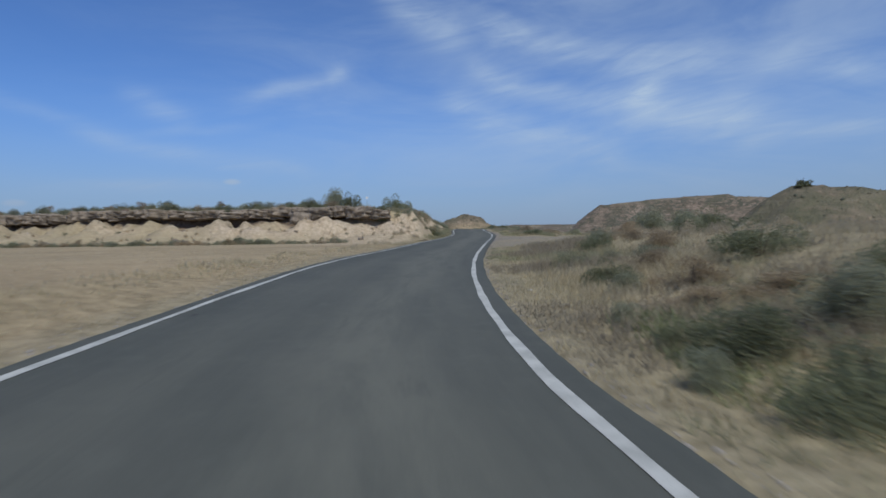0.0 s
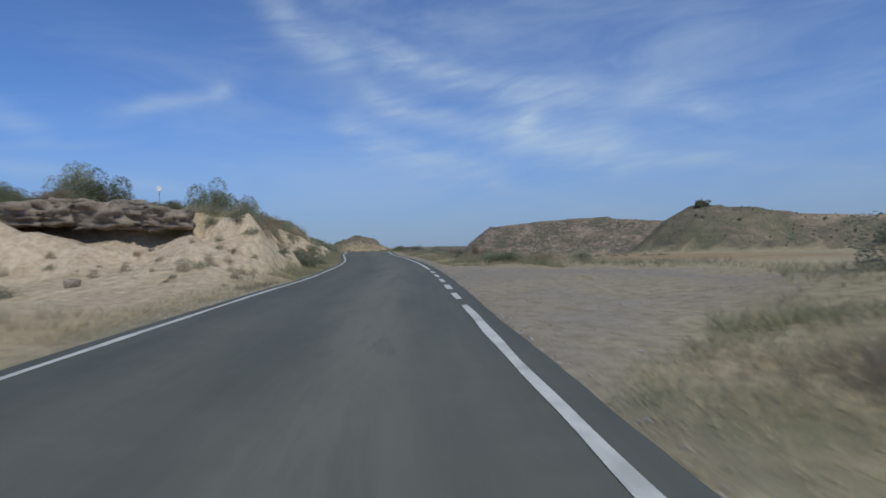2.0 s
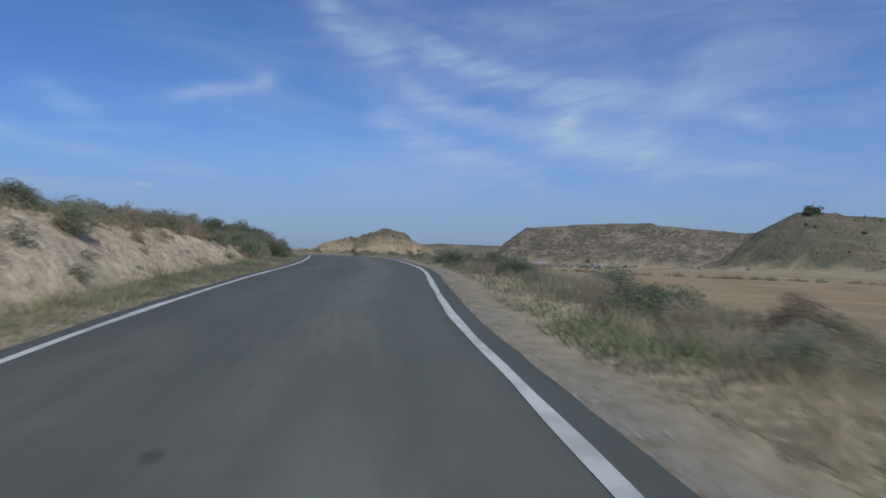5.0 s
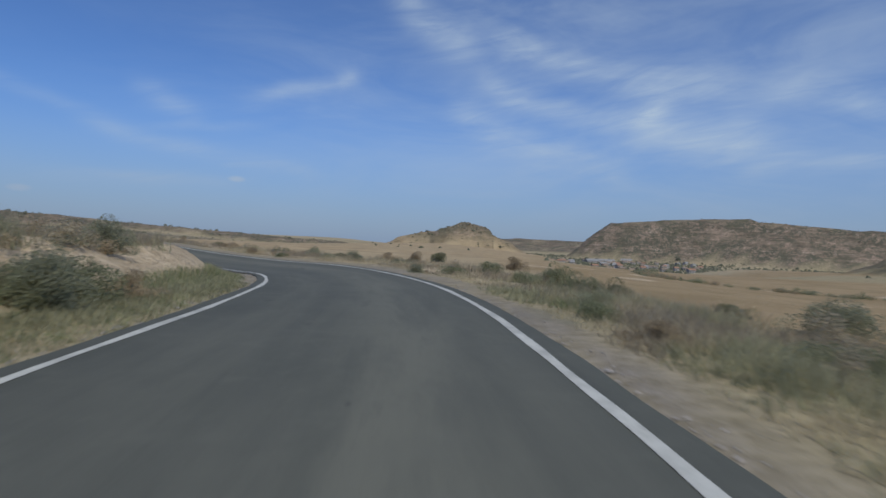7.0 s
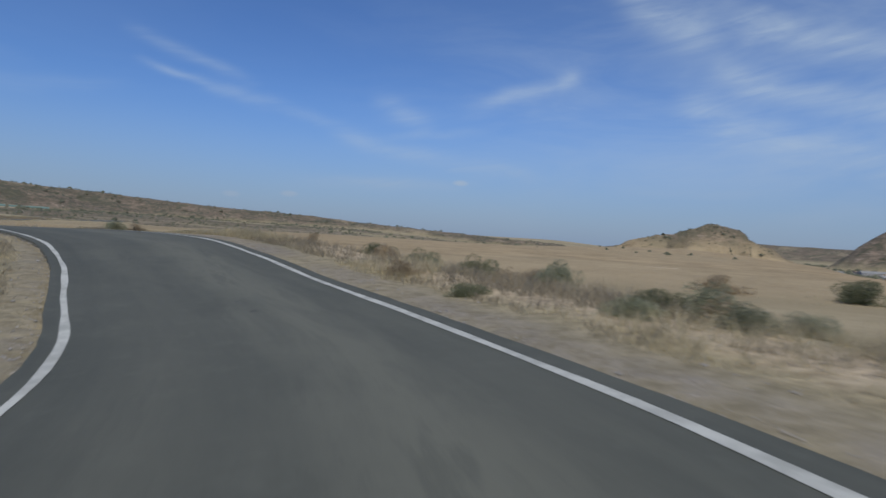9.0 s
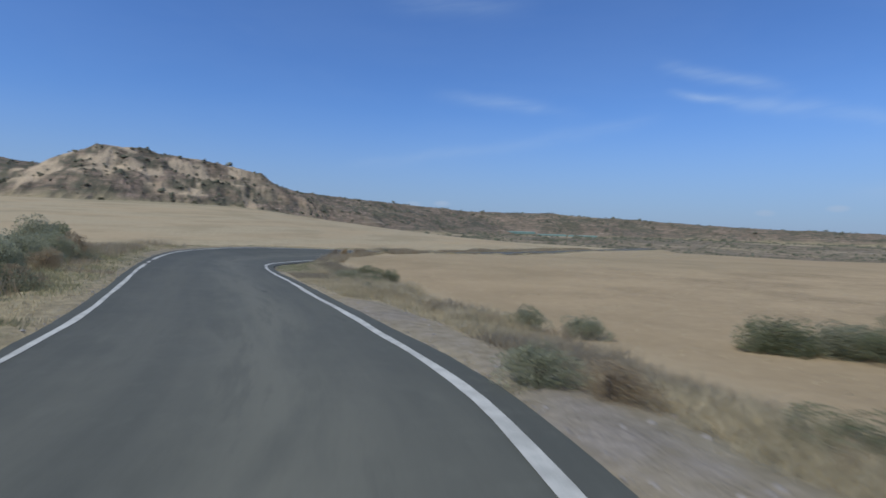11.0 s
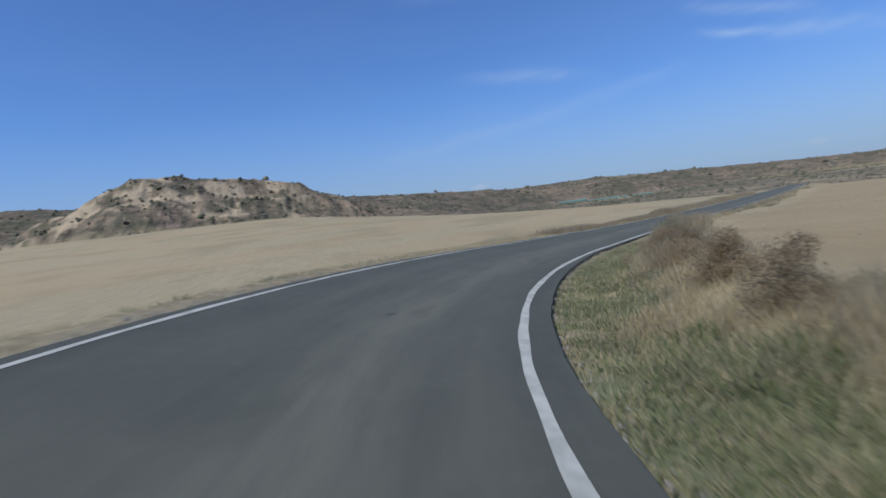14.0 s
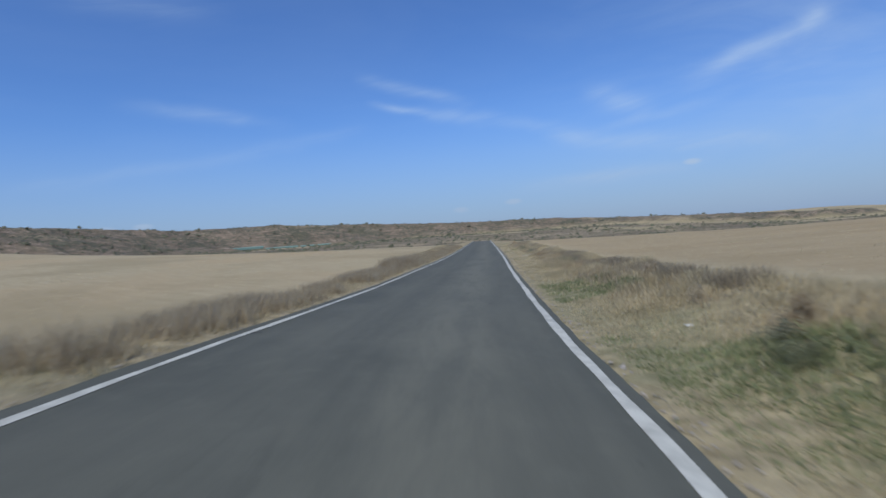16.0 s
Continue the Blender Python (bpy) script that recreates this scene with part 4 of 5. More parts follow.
# shrubs with a place of their own: x, y, width, height, look
RISE_SHRUBS = [
    (5.0, 15.5, 1.1, 0.8, "green"), (4.9, 13.8, 0.8, 0.65, "grey"), (7.7, 27.3, 1.4, 0.8, "green"), (7.3, 23.1, 0.8, 0.5, "grey"), (6.8, 17.1, 1.5, 0.65, "brown"),
    (3.7, 4.2, 0.85, 1.0, "green"), (4.6, 4.6, 0.9, 0.9, "green"), (2.9, 5.2, 0.45, 0.55, "grey"), (5.1, 10.0, 1.3, 0.45, "brown"), (6.6, 10.1, 1.4, 0.5, "brown"), (7.7, 8.8, 1.1, 1.0, "green"),
    (3.4, 9.3, 0.5, 0.45, "grey"), (3.5, 7.3, 0.5, 0.5, "green"), (5.9, 25.5, 1.3, 0.55, "grey"), (5.6, 22.5, 1.3, 0.6, "green"), (16.9, 38.1, 1.9, 1.6, "grey"), (13.0, 29.0, 1.5, 1.1, "green"),
    (18.5, 42.0, 2.2, 1.7, "green"), (16.5, 44.0, 3.0, 2.1, "grey"), (20.5, 44.5, 3.2, 2.3, "green"), (14.5, 42.0, 1.6, 1.0, "dry"),
    (3.9, 6.4, 1.0, 0.95, "green"), (5.6, 7.0, 1.2, 1.1, "grey"), (6.2, 13.0, 1.3, 0.8, "brown"), (8.5, 14.5, 1.6, 1.0, "green"), (7.6, 19.5, 1.4, 0.8, "grey"), (9.6, 24.0, 1.8, 1.0, "brown"), (9.0, 30.5, 1.5, 0.8, "grey"), (11.5, 34.0, 1.6, 0.9, "brown"),
]
VERGE_SHRUBS = [
    (10.2, 63.6, 1.9, 0.75, "grey"), (12.6, 62.4, 2.2, 0.6, "brown"), (12.5, 94.7, 1.6, 1.0, "grey"), (12.2, 81.1, 1.8, 0.85, "grey"), (15.6, 81.1, 2.2, 0.9, "brown"),
    (10.4, 62.2, 1.8, 0.75, "green"), (9.7, 65.4, 1.2, 0.6, "brown"), (11.6, 113.6, 1.0, 1.0, "green"), (10.3, 109.2, 1.6, 1.1, "grey"), (11.8, 107.7, 1.3, 1.2, "green"),
    (9.7, 106.5, 0.9, 0.5, "green"), (10.0, 112.2, 0.9, 0.5, "brown"), (9.0, 119.7, 0.9, 0.5, "green"), (9.2, 117.0, 0.8, 0.45, "brown"), (11.8, 116.8, 1.6, 0.75, "green"),
]
FIELD_SHRUBS = [
    (-30.2, 163.6, 1.6, 1.15, "green"), (-28.6, 165.4, 1.7, 1.1, "green"), (-29.4, 164.6, 1.4, 0.9, "grey"), (-50.9, 158.6, 2.0, 0.95, "green"), (-47.5, 158.9, 1.0, 0.8, "green"),
    (-33.5, 159.1, 1.0, 0.7, "grey"), (-32.5, 160.0, 1.1, 0.65, "grey"), (-94.3, 177.8, 0.5, 0.5, "brown"),
]
EAST_SHRUBS = [
    (10.0, 109.6, 1.4, 1.0, "green"), (12.4, 108.4, 1.1, 1.25, "green"), (15.5, 116.8, 1.7, 1.3, "grey"), (9.7, 122.1, 1.0, 0.55, "grey"), (15.0, 126.4, 1.0, 0.5, "green"), (15.6, 122.4, 2.1, 1.0, "grey"),
    (10.4, 72.5, 1.2, 0.6, "green"), (10.7, 70.5, 0.9, 0.55, "green"), (10.3, 69.1, 1.1, 0.5, "grey"), (11.1, 78.0, 1.3, 0.6, "green"), (14.9, 61.9, 1.4, 0.8, "grey"), (11.6, 84.5, 1.5, 0.8, "grey"),
    (11.9, 91.0, 1.8, 1.1, "green"), (12.6, 88.0, 1.4, 0.8, "brown"), (13.0, 75.0, 1.2, 0.7, "grey"), (11.0, 100.5, 1.4, 0.9, "green"), (12.2, 103.5, 1.5, 1.1, "grey"),
]
BEND_SHRUBS = [
    (3.2, 142.8, 0.7, 0.5, "grey"), (4.8, 134.2, 0.7, 0.5, "grey"), (6.4, 134.8, 1.0, 0.5, "green"), (10.9, 148.3, 1.6, 1.0, "brown"), (-4.6, 146.2, 0.8, 0.35, "green"),
    (0.4, 145.3, 0.9, 0.5, "grey"), (-1.3, 144.8, 0.9, 0.4, "grey"), (1.1, 159.4, 1.6, 0.7, "brown"), (-7.4, 148.6, 1.1, 0.4, "brown"), (5.6, 159.1, 1.6, 1.1, "green"),
    (-24.1, 157.6, 1.1, 0.65, "green"), (-23.6, 158.3, 1.1, 0.6, "green"), (-23.7, 159.4, 1.1, 0.65, "green"), (-26.2, 155.4, 0.9, 0.5, "grey"), (-25.5, 155.9, 0.9, 0.45, "brown"),
    (-47.9, 156.9, 1.5, 0.7, "grey"), (-45.7, 157.4, 1.1, 0.65, "green"),
]
INNER_SHRUBS = [
    (-43.2, 145.0, 1.9, 1.5, "grey"), (-29.2, 147.2, 0.9, 1.3, "grey"), (-32.2, 147.0, 1.0, 1.0, "brown"), (-53.6, 142.9, 2.1, 1.9, "grey"), (-54.9, 142.0, 2.3, 2.5, "grey"), (-57.0, 142.3, 2.2, 2.3, "green"), (-52.0, 143.6, 1.6, 1.3, "grey"), (-50.4, 143.9, 1.4, 1.1, "green"), (-47.0, 144.3, 1.7, 1.3, "grey"),
    (-48.3, 145.2, 1.0, 0.85, "grey"), (-36.0, 146.4, 1.2, 1.2, "green"), (-39.5, 145.8, 1.3, 1.1, "grey"), (-94.1, 176.6, 0.5, 0.45, "green"), (-89.6, 171.6, 0.6, 0.7, "brown"),
    (0.4, 116.6, 0.9, 1.05, "grey"), (0.3, 114.5, 0.8, 0.75, "grey"), (0.5, 112.6, 0.7, 0.7, "grey"), (0.1, 119.3, 0.8, 0.65, "brown"), (-0.2, 67.7, 0.75, 0.7, "grey"),
    (0.3, 69.9, 0.95, 0.85, "grey"), (-0.4, 63.7, 0.7, 0.75, "green"),
]
CLIFF_SHRUBS = [
    (-11.0, 62.6, 2.2, 2.7, "grey"), (-9.0, 60.2, 1.6, 1.9, "green"), (-4.8, 62.2, 1.7, 2.1, "green"), (-3.4, 64.5, 1.8, 1.6, "grey"), (-2.7, 67.5, 1.5, 1.1, "brown"), (-2.4, 72.0, 1.5, 1.0, "grey"), (-23.0, 60.0, 1.5, 1.0, "green"), (-18.5, 59.6, 1.3, 0.9, "grey"),
    (-15.0, 59.4, 1.2, 0.9, "green"), (-2.6, 60.4, 1.3, 0.9, "brown"), (-28.0, 61.0, 1.6, 1.1, "grey"), (-34.0, 62.0, 1.6, 1.1, "green"), (-41.0, 63.0, 1.8, 1.0, "grey"),
]
for rows_, where in ((RISE_SHRUBS, "on the brushy roadside rise"), (VERGE_SHRUBS, "on the verge above the field"), (BEND_SHRUBS, "beside the gravel edge of the bend"), (FIELD_SHRUBS, "on the grassy lip of the field"), (EAST_SHRUBS, "on the verge above the field"),
                     (INNER_SHRUBS, "beside the edge line of the road"), (CLIFF_SHRUBS, "on top of the low sandstone cliff")):
    for x, y, wide, tall, look_ in rows_:
        shrub(x, y, wide, tall, look_, where)


def scatter_shrubs(count, s0, s1, u0, u1, looks, low, high, where, accept=None, limit=0.95):
    """Shrubs at seeded places along one stretch of the road."""
    s = rng.uniform(s0, s1, count * 3)
    u = rng.uniform(u0, u1, count * 3)
    at = road_at(s, u)
    z, zones, ss, uu, p = land(at[:, 0], at[:, 1])
    z = heights(at[:, 0], at[:, 1])
    ok = (zones[:, 0] < 0.5) & (zones[:, 1] < 0.4)
    if accept is not None:
        ok &= accept(zones, p)
    for i in np.where(ok)[0][:count]:
        size = rng.uniform(low, high)
        make = shrub if size > limit else low_scrub
        row = (float(at[i, 0]), float(at[i, 1]), size, size * rng.uniform(0.55, 0.95), looks[int(rng.integers(0, len(looks)))])
        make(*row, where, float(z[i])) if make is shrub else make(*row, float(z[i]))


def cliff_line(x):
    """Where the foot of the low cliff runs."""
    xa = np.array([float(x)])
    y = 57.0
    for _ in range(6):
        y = float(49.0 + 2.4 * rough_noise(xa, np.array([y]) * 0.2, 9, 3, 41)[0] + 0.12 * abs(x + 8) + 8.1)
    return y


for x0, x1, count, dy0, dy1, low, high, flat_, looks, where in (
        (-62, -6, 60, 0.8, 3.2, 0.9, 1.9, 0.75, ("grey", "green", "grey", "brown", "grey"), "on top of the low sandstone cliff"),
        (-62, -8, 190, -9.4, -7.8, 0.6, 1.05, 0.6, ("grey", "brown", "dry", "grey"), "at the foot of the earth mounds"),
        (-50, -3, 110, -6.8, -2.0, 0.2, 0.6, 0.7, ("brown", "grey", "dry"), "between the earth mounds")):
    for i in range(count):
        x = x0 + (x1 - x0) * (i + rng.uniform(0, 1)) / count
        if dy0 > 0 and -10 < x < -6.4:
            continue
        size = float(rng.uniform(low, high))
        y = cliff_line(x) + float(rng.uniform(dy0, dy1))
        row = (float(x), y, size, size * flat_ * float(rng.uniform(0.75, 1.2)), looks[int(rng.integers(0, len(looks)))])
        shrub(*row, where) if size > 0.95 else low_scrub(*row, ground_height(x, y))
for x, y, wide, tall, look_ in ((-0.8, 66.4, 1.2, 0.85, "grey"), (-0.5, 69.3, 0.85, 0.6, "brown"), (-0.3, 72.5, 1.2, 0.85, "grey"), (-3.2, 70.6, 1.5, 1.0, "grey"), (-2.6, 78.0, 1.4, 0.9, "grey"), (-2.4, 81.5, 1.1, 0.9, "brown"), (-2.5, 86.5, 1.3, 0.9, "green"),
                              (-7.6, 133.2, 0.9, 0.55, "grey"), (-8.6, 134.0, 1.0, 0.6, "brown"), (-7.0, 131.4, 0.9, 0.6, "grey"), (-9.6, 134.6, 1.0, 0.6, "grey")):
    shrub(x, y, wide, tall, look_, "on the cut bank of pale earth")
for i in range(15):
    q = road_at(np.array([103 + 1.1 * i + rng.uniform(0, 1)]), np.array([-rng.uniform(4.2, 6.2)]))[0]
    size = float(rng.uniform(0.9, 1.5))
    shrub(float(q[0]), float(q[1]), size, size * float(rng.uniform(0.7, 1.0)), ("grey", "grey", "green")[i % 3], "on the overgrown end of the bank")
for i in range(20):
    q = road_at(np.array([164 + 1.3 * i + rng.uniform(0, 1)]), np.array([-rng.uniform(5.0, 7.6)]))[0]
    size = float(rng.uniform(1.1, 1.7))
    shrub(float(q[0]), float(q[1]), size, size * float(rng.uniform(0.65, 0.95)), ("grey", "grey", "green", "grey", "brown")[i % 5], "beside the edge line of the road")
scatter_shrubs(26, -6, 36, 6.0, 19, ("grey", "dry", "brown", "dry", "dry"), 0.5, 1.2, "on the brushy roadside rise")
scatter_shrubs(420, 50, 124, -9.5, -4.2, ("grey", "grey", "green", "brown", "dry"), 0.4, 1.02, "on the crest of the cut bank", lambda zo, p: p > 0.6, 0.98)
scatter_shrubs(22, 100, 120, -8, -4.0, ("grey", "grey", "brown", "green"), 0.6, 1.1, "on the overgrown end of the bank")
scatter_shrubs(110, 50, 108, -6.4, -3.4, ("brown", "grey", "dry"), 0.25, 0.7, "in a gully of the earth bank", lambda zo, p: (p > 0.1) & (p < 0.8))
scatter_shrubs(34, 66, 128, 5.6, 12, ("green", "grey", "brown", "dry"), 0.5, 1.2, "on the verge above the field")
scatter_shrubs(60, 126, 172, 7.5, 15, ("grey", "brown", "green"), 0.5, 1.25, "beside the gravel edge of the bend")
scatter_shrubs(44, 160, 192, -11, -4.4, ("grey", "brown", "grey"), 0.5, 1.25, "beside the edge line of the road")
scatter_shrubs(18, 166, 195, 4.8, 8, ("brown", "dry", "grey"), 0.4, 0.8, "on the grassy lip of the field")
scatter_shrubs(22, 212, 238, 6.1, 7.4, ("brown", "brown", "grey"), 0.96, 1.08, "on the grassy lip of the field")
scatter_shrubs(60, 200, 340, 4.8, 6.2, ("brown", "brown", "grey", "dry"), 0.35, 0.75, "on the grassy lip of the field")

DITCH = ((56, 243), (40, 207), (29, 172), (31, 166), (37, 160), (50, 150), (70, 140))
for (ax, ay), (bx, by) in zip(DITCH, DITCH[1:]):
    for i in range(int(math.hypot(bx - ax, by - ay) / 0.9)):
        f = rng.random()
        x, y = ax + f * (bx - ax) + rng.normal(0, 0.5), ay + f * (by - ay) + rng.normal(0, 0.5)
        size = float(rng.uniform(0.8, 1.7))
        low_scrub(x, y, size, size * 0.45, ("green", "brown", "grey")[i % 3], ground_height(x, y))
finish_low_scrub()


# ---- rocks ----
def boulder(name, seed, sx, sy, sz, flat=0.5):
    """A worn block of sandstone, layered and chipped."""
    bm = bmesh.new()
    bmesh.ops.create_cube(bm, size=1.0)
    bmesh.ops.subdivide_edges(bm, edges=bm.edges[:], cuts=8 if sx > 1.6 else 5, use_grid_fill=True)
    noise.seed_set(seed)
    for v in bm.verts:
        c = v.co.copy()
        r_ = c.normalized() * 0.62
        c = c.lerp(r_, 1 - flat)
        n = noise.fractal(c * 2.3 + Vector((seed, 0, 0)), 0.6, 2.0, 4)
        c += c.normalized() * (n * 0.15 + 0.07 * noise.fractal(c * 7.0 + Vector((0, seed, 0)), 0.7, 2.0, 3))
        c.x *= 1 + 0.05 * math.sin(c.z * 26 + seed)
        c.y *= 1 + 0.07 * math.sin(c.z * 26 + seed)
        v.co = Vector((c.x * sx, c.y * sy, c.z * sz))
    me = bpy.data.meshes.new(name)
    bm.to_mesh(me)
    bm.free()
    me.polygons.foreach_set("use_smooth", np.ones(len(me.polygons), bool))
    return with_material(me, ROCK)


LEDGES = [boulder("ledge", 60 + i, 2.2, 2.4, 0.85, 0.85) for i in range(5)]
x = -5.4
while x > -62:
    y = cliff_line(x)
    z = ground_height(x, y + 1.5)
    k = int(rng.integers(0, 5))
    size = rng.uniform(0.7, 1.15)
    rock = part("rock_ledge", LEDGES[k], None, m=Matrix.Translation((x + rng.uniform(-0.4, 0.4), y + 0.25 + rng.uniform(-0.35, 0.35), z - 0.3 + rng.uniform(-0.12, 0.08)))
                @ Matrix.Rotation(float(rng.uniform(-0.45, 0.45)), 4, "Z") @ Matrix.Rotation(float(rng.uniform(-0.07, 0.07)), 4, "Y") @ Matrix.Rotation(float(rng.uniform(-0.08, 0.08)), 4, "X") @ Matrix.Diagonal((size, rng.uniform(0.8, 1.1), rng.uniform(0.75, 1.25), 1)))
    tagged(rock, "weathered brown sandstone ledge overhanging the earth slope", "rock", "sandstone ledges of the cliff")
    x -= rng.uniform(0.9, 1.5)

block = part("boulder", boulder("boulder", 71, 1.7, 1.4, 1.25, 0.5), None, m=pose(-13.3, 56.0, ground_height(-13.3, 56.0) + 0.35, 4, 8, 20))
tagged(block, "large fallen grey-brown sandstone boulder on pale earth", "boulder")
slab = part("rock_slab", boulder("rock_slab", 72, 1.25, 1.0, 0.32, 0.75), None, m=pose(-13.4, 56.0, ground_height(-13.3, 56.0) + 1.08, -3, 5, 60))
tagged(slab, "flat sandstone slab lying on the fallen boulder", "rock")
STONES = [boulder("stone", 80 + i, 0.5, 0.4, 0.3, 0.45) for i in range(4)]
for i in range(26):
    x, y = rng.uniform(-34, -3), rng.uniform(50.5, 57)
    size = rng.uniform(0.25, 1.0)
    stone = part("stone", STONES[i % 4], None, m=Matrix.Translation((x, y, ground_height(x, y) + 0.08 * size)) @ Matrix.Rotation(float(rng.uniform(0, 6.28)), 4, "Z") @ Matrix.Scale(size, 4))
    tagged(stone, "loose sandstone lump fallen on the earth bank", "stone", "stones on the bank")


# ---- marker post and litter ----
def tube(name, radius, length, material, parent, m, sides=10, label=""):
    bm = bmesh.new()
    bmesh.ops.create_cone(bm, cap_ends=True, segments=sides, radius1=radius, radius2=radius * 0.94, depth=length)
    me = bpy.data.meshes.new(name)
    bm.to_mesh(me)
    bm.free()
    return part(name, me, material, parent, label, m)


STEEL = plain("galvanised_steel", (0.33, 0.34, 0.35), (0.5, 0.51, 0.52), 4.0, rough=0.5, metal=0.8)
post = new("marker_post")
gz = ground_height(-7.9, 64.6)
post.matrix_basis = pose(-7.9, 64.6, gz)
tagged(post, "thin steel marker post with a small round white plate", "post")
tall = max(0.8, 4.15 - gz)
tube("pole", 0.022, tall, STEEL, post, pose(0, 0, tall / 2 - 0.02))
bm = bmesh.new()
bmesh.ops.create_cone(bm, cap_ends=True, segments=24, radius1=0.14, radius2=0.135, depth=0.025, matrix=Matrix.Rotation(radians(90), 4, "X"))
me = bpy.data.meshes.new("plate")
bm.to_mesh(me)
bm.free()
part("plate", me, WHITE, post, "small round white plate", pose(0, -0.035, tall - 0.06, 0, 0, 8))


def litter(x, y, size, turn):
    bm = bmesh.new()
    bmesh.ops.create_grid(bm, x_segments=6, y_segments=5, size=0.5)
    for v in bm.verts:
        v.co.z = 0.22 * noise.noise(v.co * 3.1 + Vector((x, y, 0))) + 0.12
        v.co *= size
    me = bpy.data.meshes.new("litter")
    bm.to_mesh(me)
    bm.free()
    ob = part("litter", me, WHITE, m=pose(x, y, ground_height(x, y) + 0.02, 0, 0, turn))
    ob.modifiers.new("thick", "SOLIDIFY").thickness = 0.004
    tagged(ob, "crumpled scrap of white paper in the grass", "litter", "scraps of litter")


for q_s, q_u, size in ((14.5, 3.9, 0.1), (249.5, 4.6, 0.11), (178.0, -5.4, 0.12)):
    q = road_at(np.array([q_s]), np.array([q_u]))[0]
    litter(float(q[0]), float(q[1]), size, q_s * 37)


# ---- trees ----
def tree(x, y, wide, tall, seed, label, leaf=0.5, count=1500, low=0.38, leaves=LEAF_DARK):
    root = new("tree")
    root.matrix_basis = pose(x, y, ground_height(x, y) - 0.1)
    tagged(root, label, "tree")
    r = np.random.default_rng(seed)
    bm = bmesh.new()
    bmesh.ops.create_cone(bm, cap_ends=True, segments=12, radius1=0.035 * tall, radius2=0.02 * tall, depth=0.34 * tall, matrix=Matrix.Translation((0, 0, 0.17 * tall)))
    for v in bm.verts:
        v.co.x += 0.03 * tall * math.sin(v.co.z * 2.0 / tall * 3)
    me = bpy.data.meshes.new("trunk")
    bm.to_mesh(me)
    bm.free()
    part("trunk", me, BARK, root)
    limbs = twigs("limb", seed + 1, 8, 0.36 * wide, 0.52 * tall, 0.014 * tall)
    part("limb", limbs, BARK, root, m=pose(0, 0, 0.26 * tall))
    crown = leaf_cloud("crown", seed + 2, count, leaf / max(wide, 0.1), 13, 0.45, 0.0, low)
    part("crown", crown, leaves, root, m=Matrix.Translation((0, 0, (0.12 if low > 0.2 else -0.12) * tall)) @ Matrix.Diagonal((wide, wide * 0.9, tall * 0.9, 1)))
    return root


tree(-304, 26, 15.0, 13.5, 101, "lone dark green holm oak in the stubble field", 0.75, 5200)
tree(178, 283, 8.0, 5.6, 105, "low dark green tree on top of a scrubby knoll", 0.4, 3000, 0.08, LEAF_GREEN)
tree(-1010, -160, 16, 9, 111, "dark green tree on the skyline of a far hill", 0.8, 700)
for i, (x, y, w, h) in enumerate(((-330, 40, 4, 2.6), (-292, 44, 5, 2.0), (-318, 8, 6, 2.2), (-500, 117, 7, 4.5), (-480, 150, 8, 4), (-470, 60, 5, 4), (-560, 190, 10, 6), (-440, -40, 5, 5), (-520, 230, 9, 5),
                                  (-60, 520, 7, 5), (70, 545, 6, 5), (-110, 470, 6, 4), (9, 434, 2.2, 1.2), (-3, 430, 2.0, 1.2))):
    tree(x, y, w, h, 120 + 5 * i, "small dark green oak at the foot of the hills" if x < -200 else "small dark green bush on open ground", 0.4, 420)


# ---- far buildings ----
def house(x, y, long_, deep, tall, turn, wall_m, roof_m, label):
    z = ground_height(x, y)
    root = new("house")
    root.matrix_basis = pose(x, y, z - 0.3, 0, 0, turn)
    tagged(root, label, "house", "houses of the far village")
    a, b_ = long_ / 2, deep / 2
    ridge = tall + deep * 0.2
    walls = [(-a, -b_, 0), (a, -b_, 0), (a, b_, 0), (-a, b_, 0), (-a, -b_, tall), (a, -b_, tall), (a, b_, tall), (-a, b_, tall), (-a, 0, ridge), (a, 0, ridge)]
    part("wall", mesh_of("wall", walls, [(0, 1, 5, 4), (1, 2, 6, 9, 5), (2, 3, 7, 6), (3, 0, 4, 8, 7)], False), wall_m, root)
    o, t = 0.5, 0.25
    roof = [(-a - o, -b_ - o, tall - 0.2), (a + o, -b_ - o, tall - 0.2), (a + o, 0, ridge + t), (-a - o, 0, ridge + t), (-a - o, b_ + o, tall - 0.2), (a + o, b_ + o, tall - 0.2),
            (-a - o, -b_ - o, tall - 0.2 + t), (a + o, -b_ - o, tall - 0.2 + t), (a + o, 0, ridge + 2 * t), (-a - o, 0, ridge + 2 * t), (-a - o, b_ + o, tall - 0.2 + t), (a + o, b_ + o, tall - 0.2 + t)]
    part("roof", mesh_of("roof", roof, [(6, 7, 8, 9), (9, 8, 11, 10), (0, 3, 2, 1), (3, 4, 5, 2), (0, 1, 7, 6), (4, 10, 11, 5), (0, 6, 9, 3), (3, 9, 10, 4), (1, 2, 8, 7), (2, 5, 11, 8)], False), roof_m, root)
    windows = mesh_of("window", [(-0.5, 0, -0.7), (0.5, 0, -0.7), (0.5, 0, 0.7), (-0.5, 0, 0.7)], [(0, 1, 2, 3)], False)
    for k in range(int(long_ // 4)):
        part("window", windows, DARK, root, m=pose(-a + 2 + 4 * k, -b_ - 0.03, tall * 0.6))


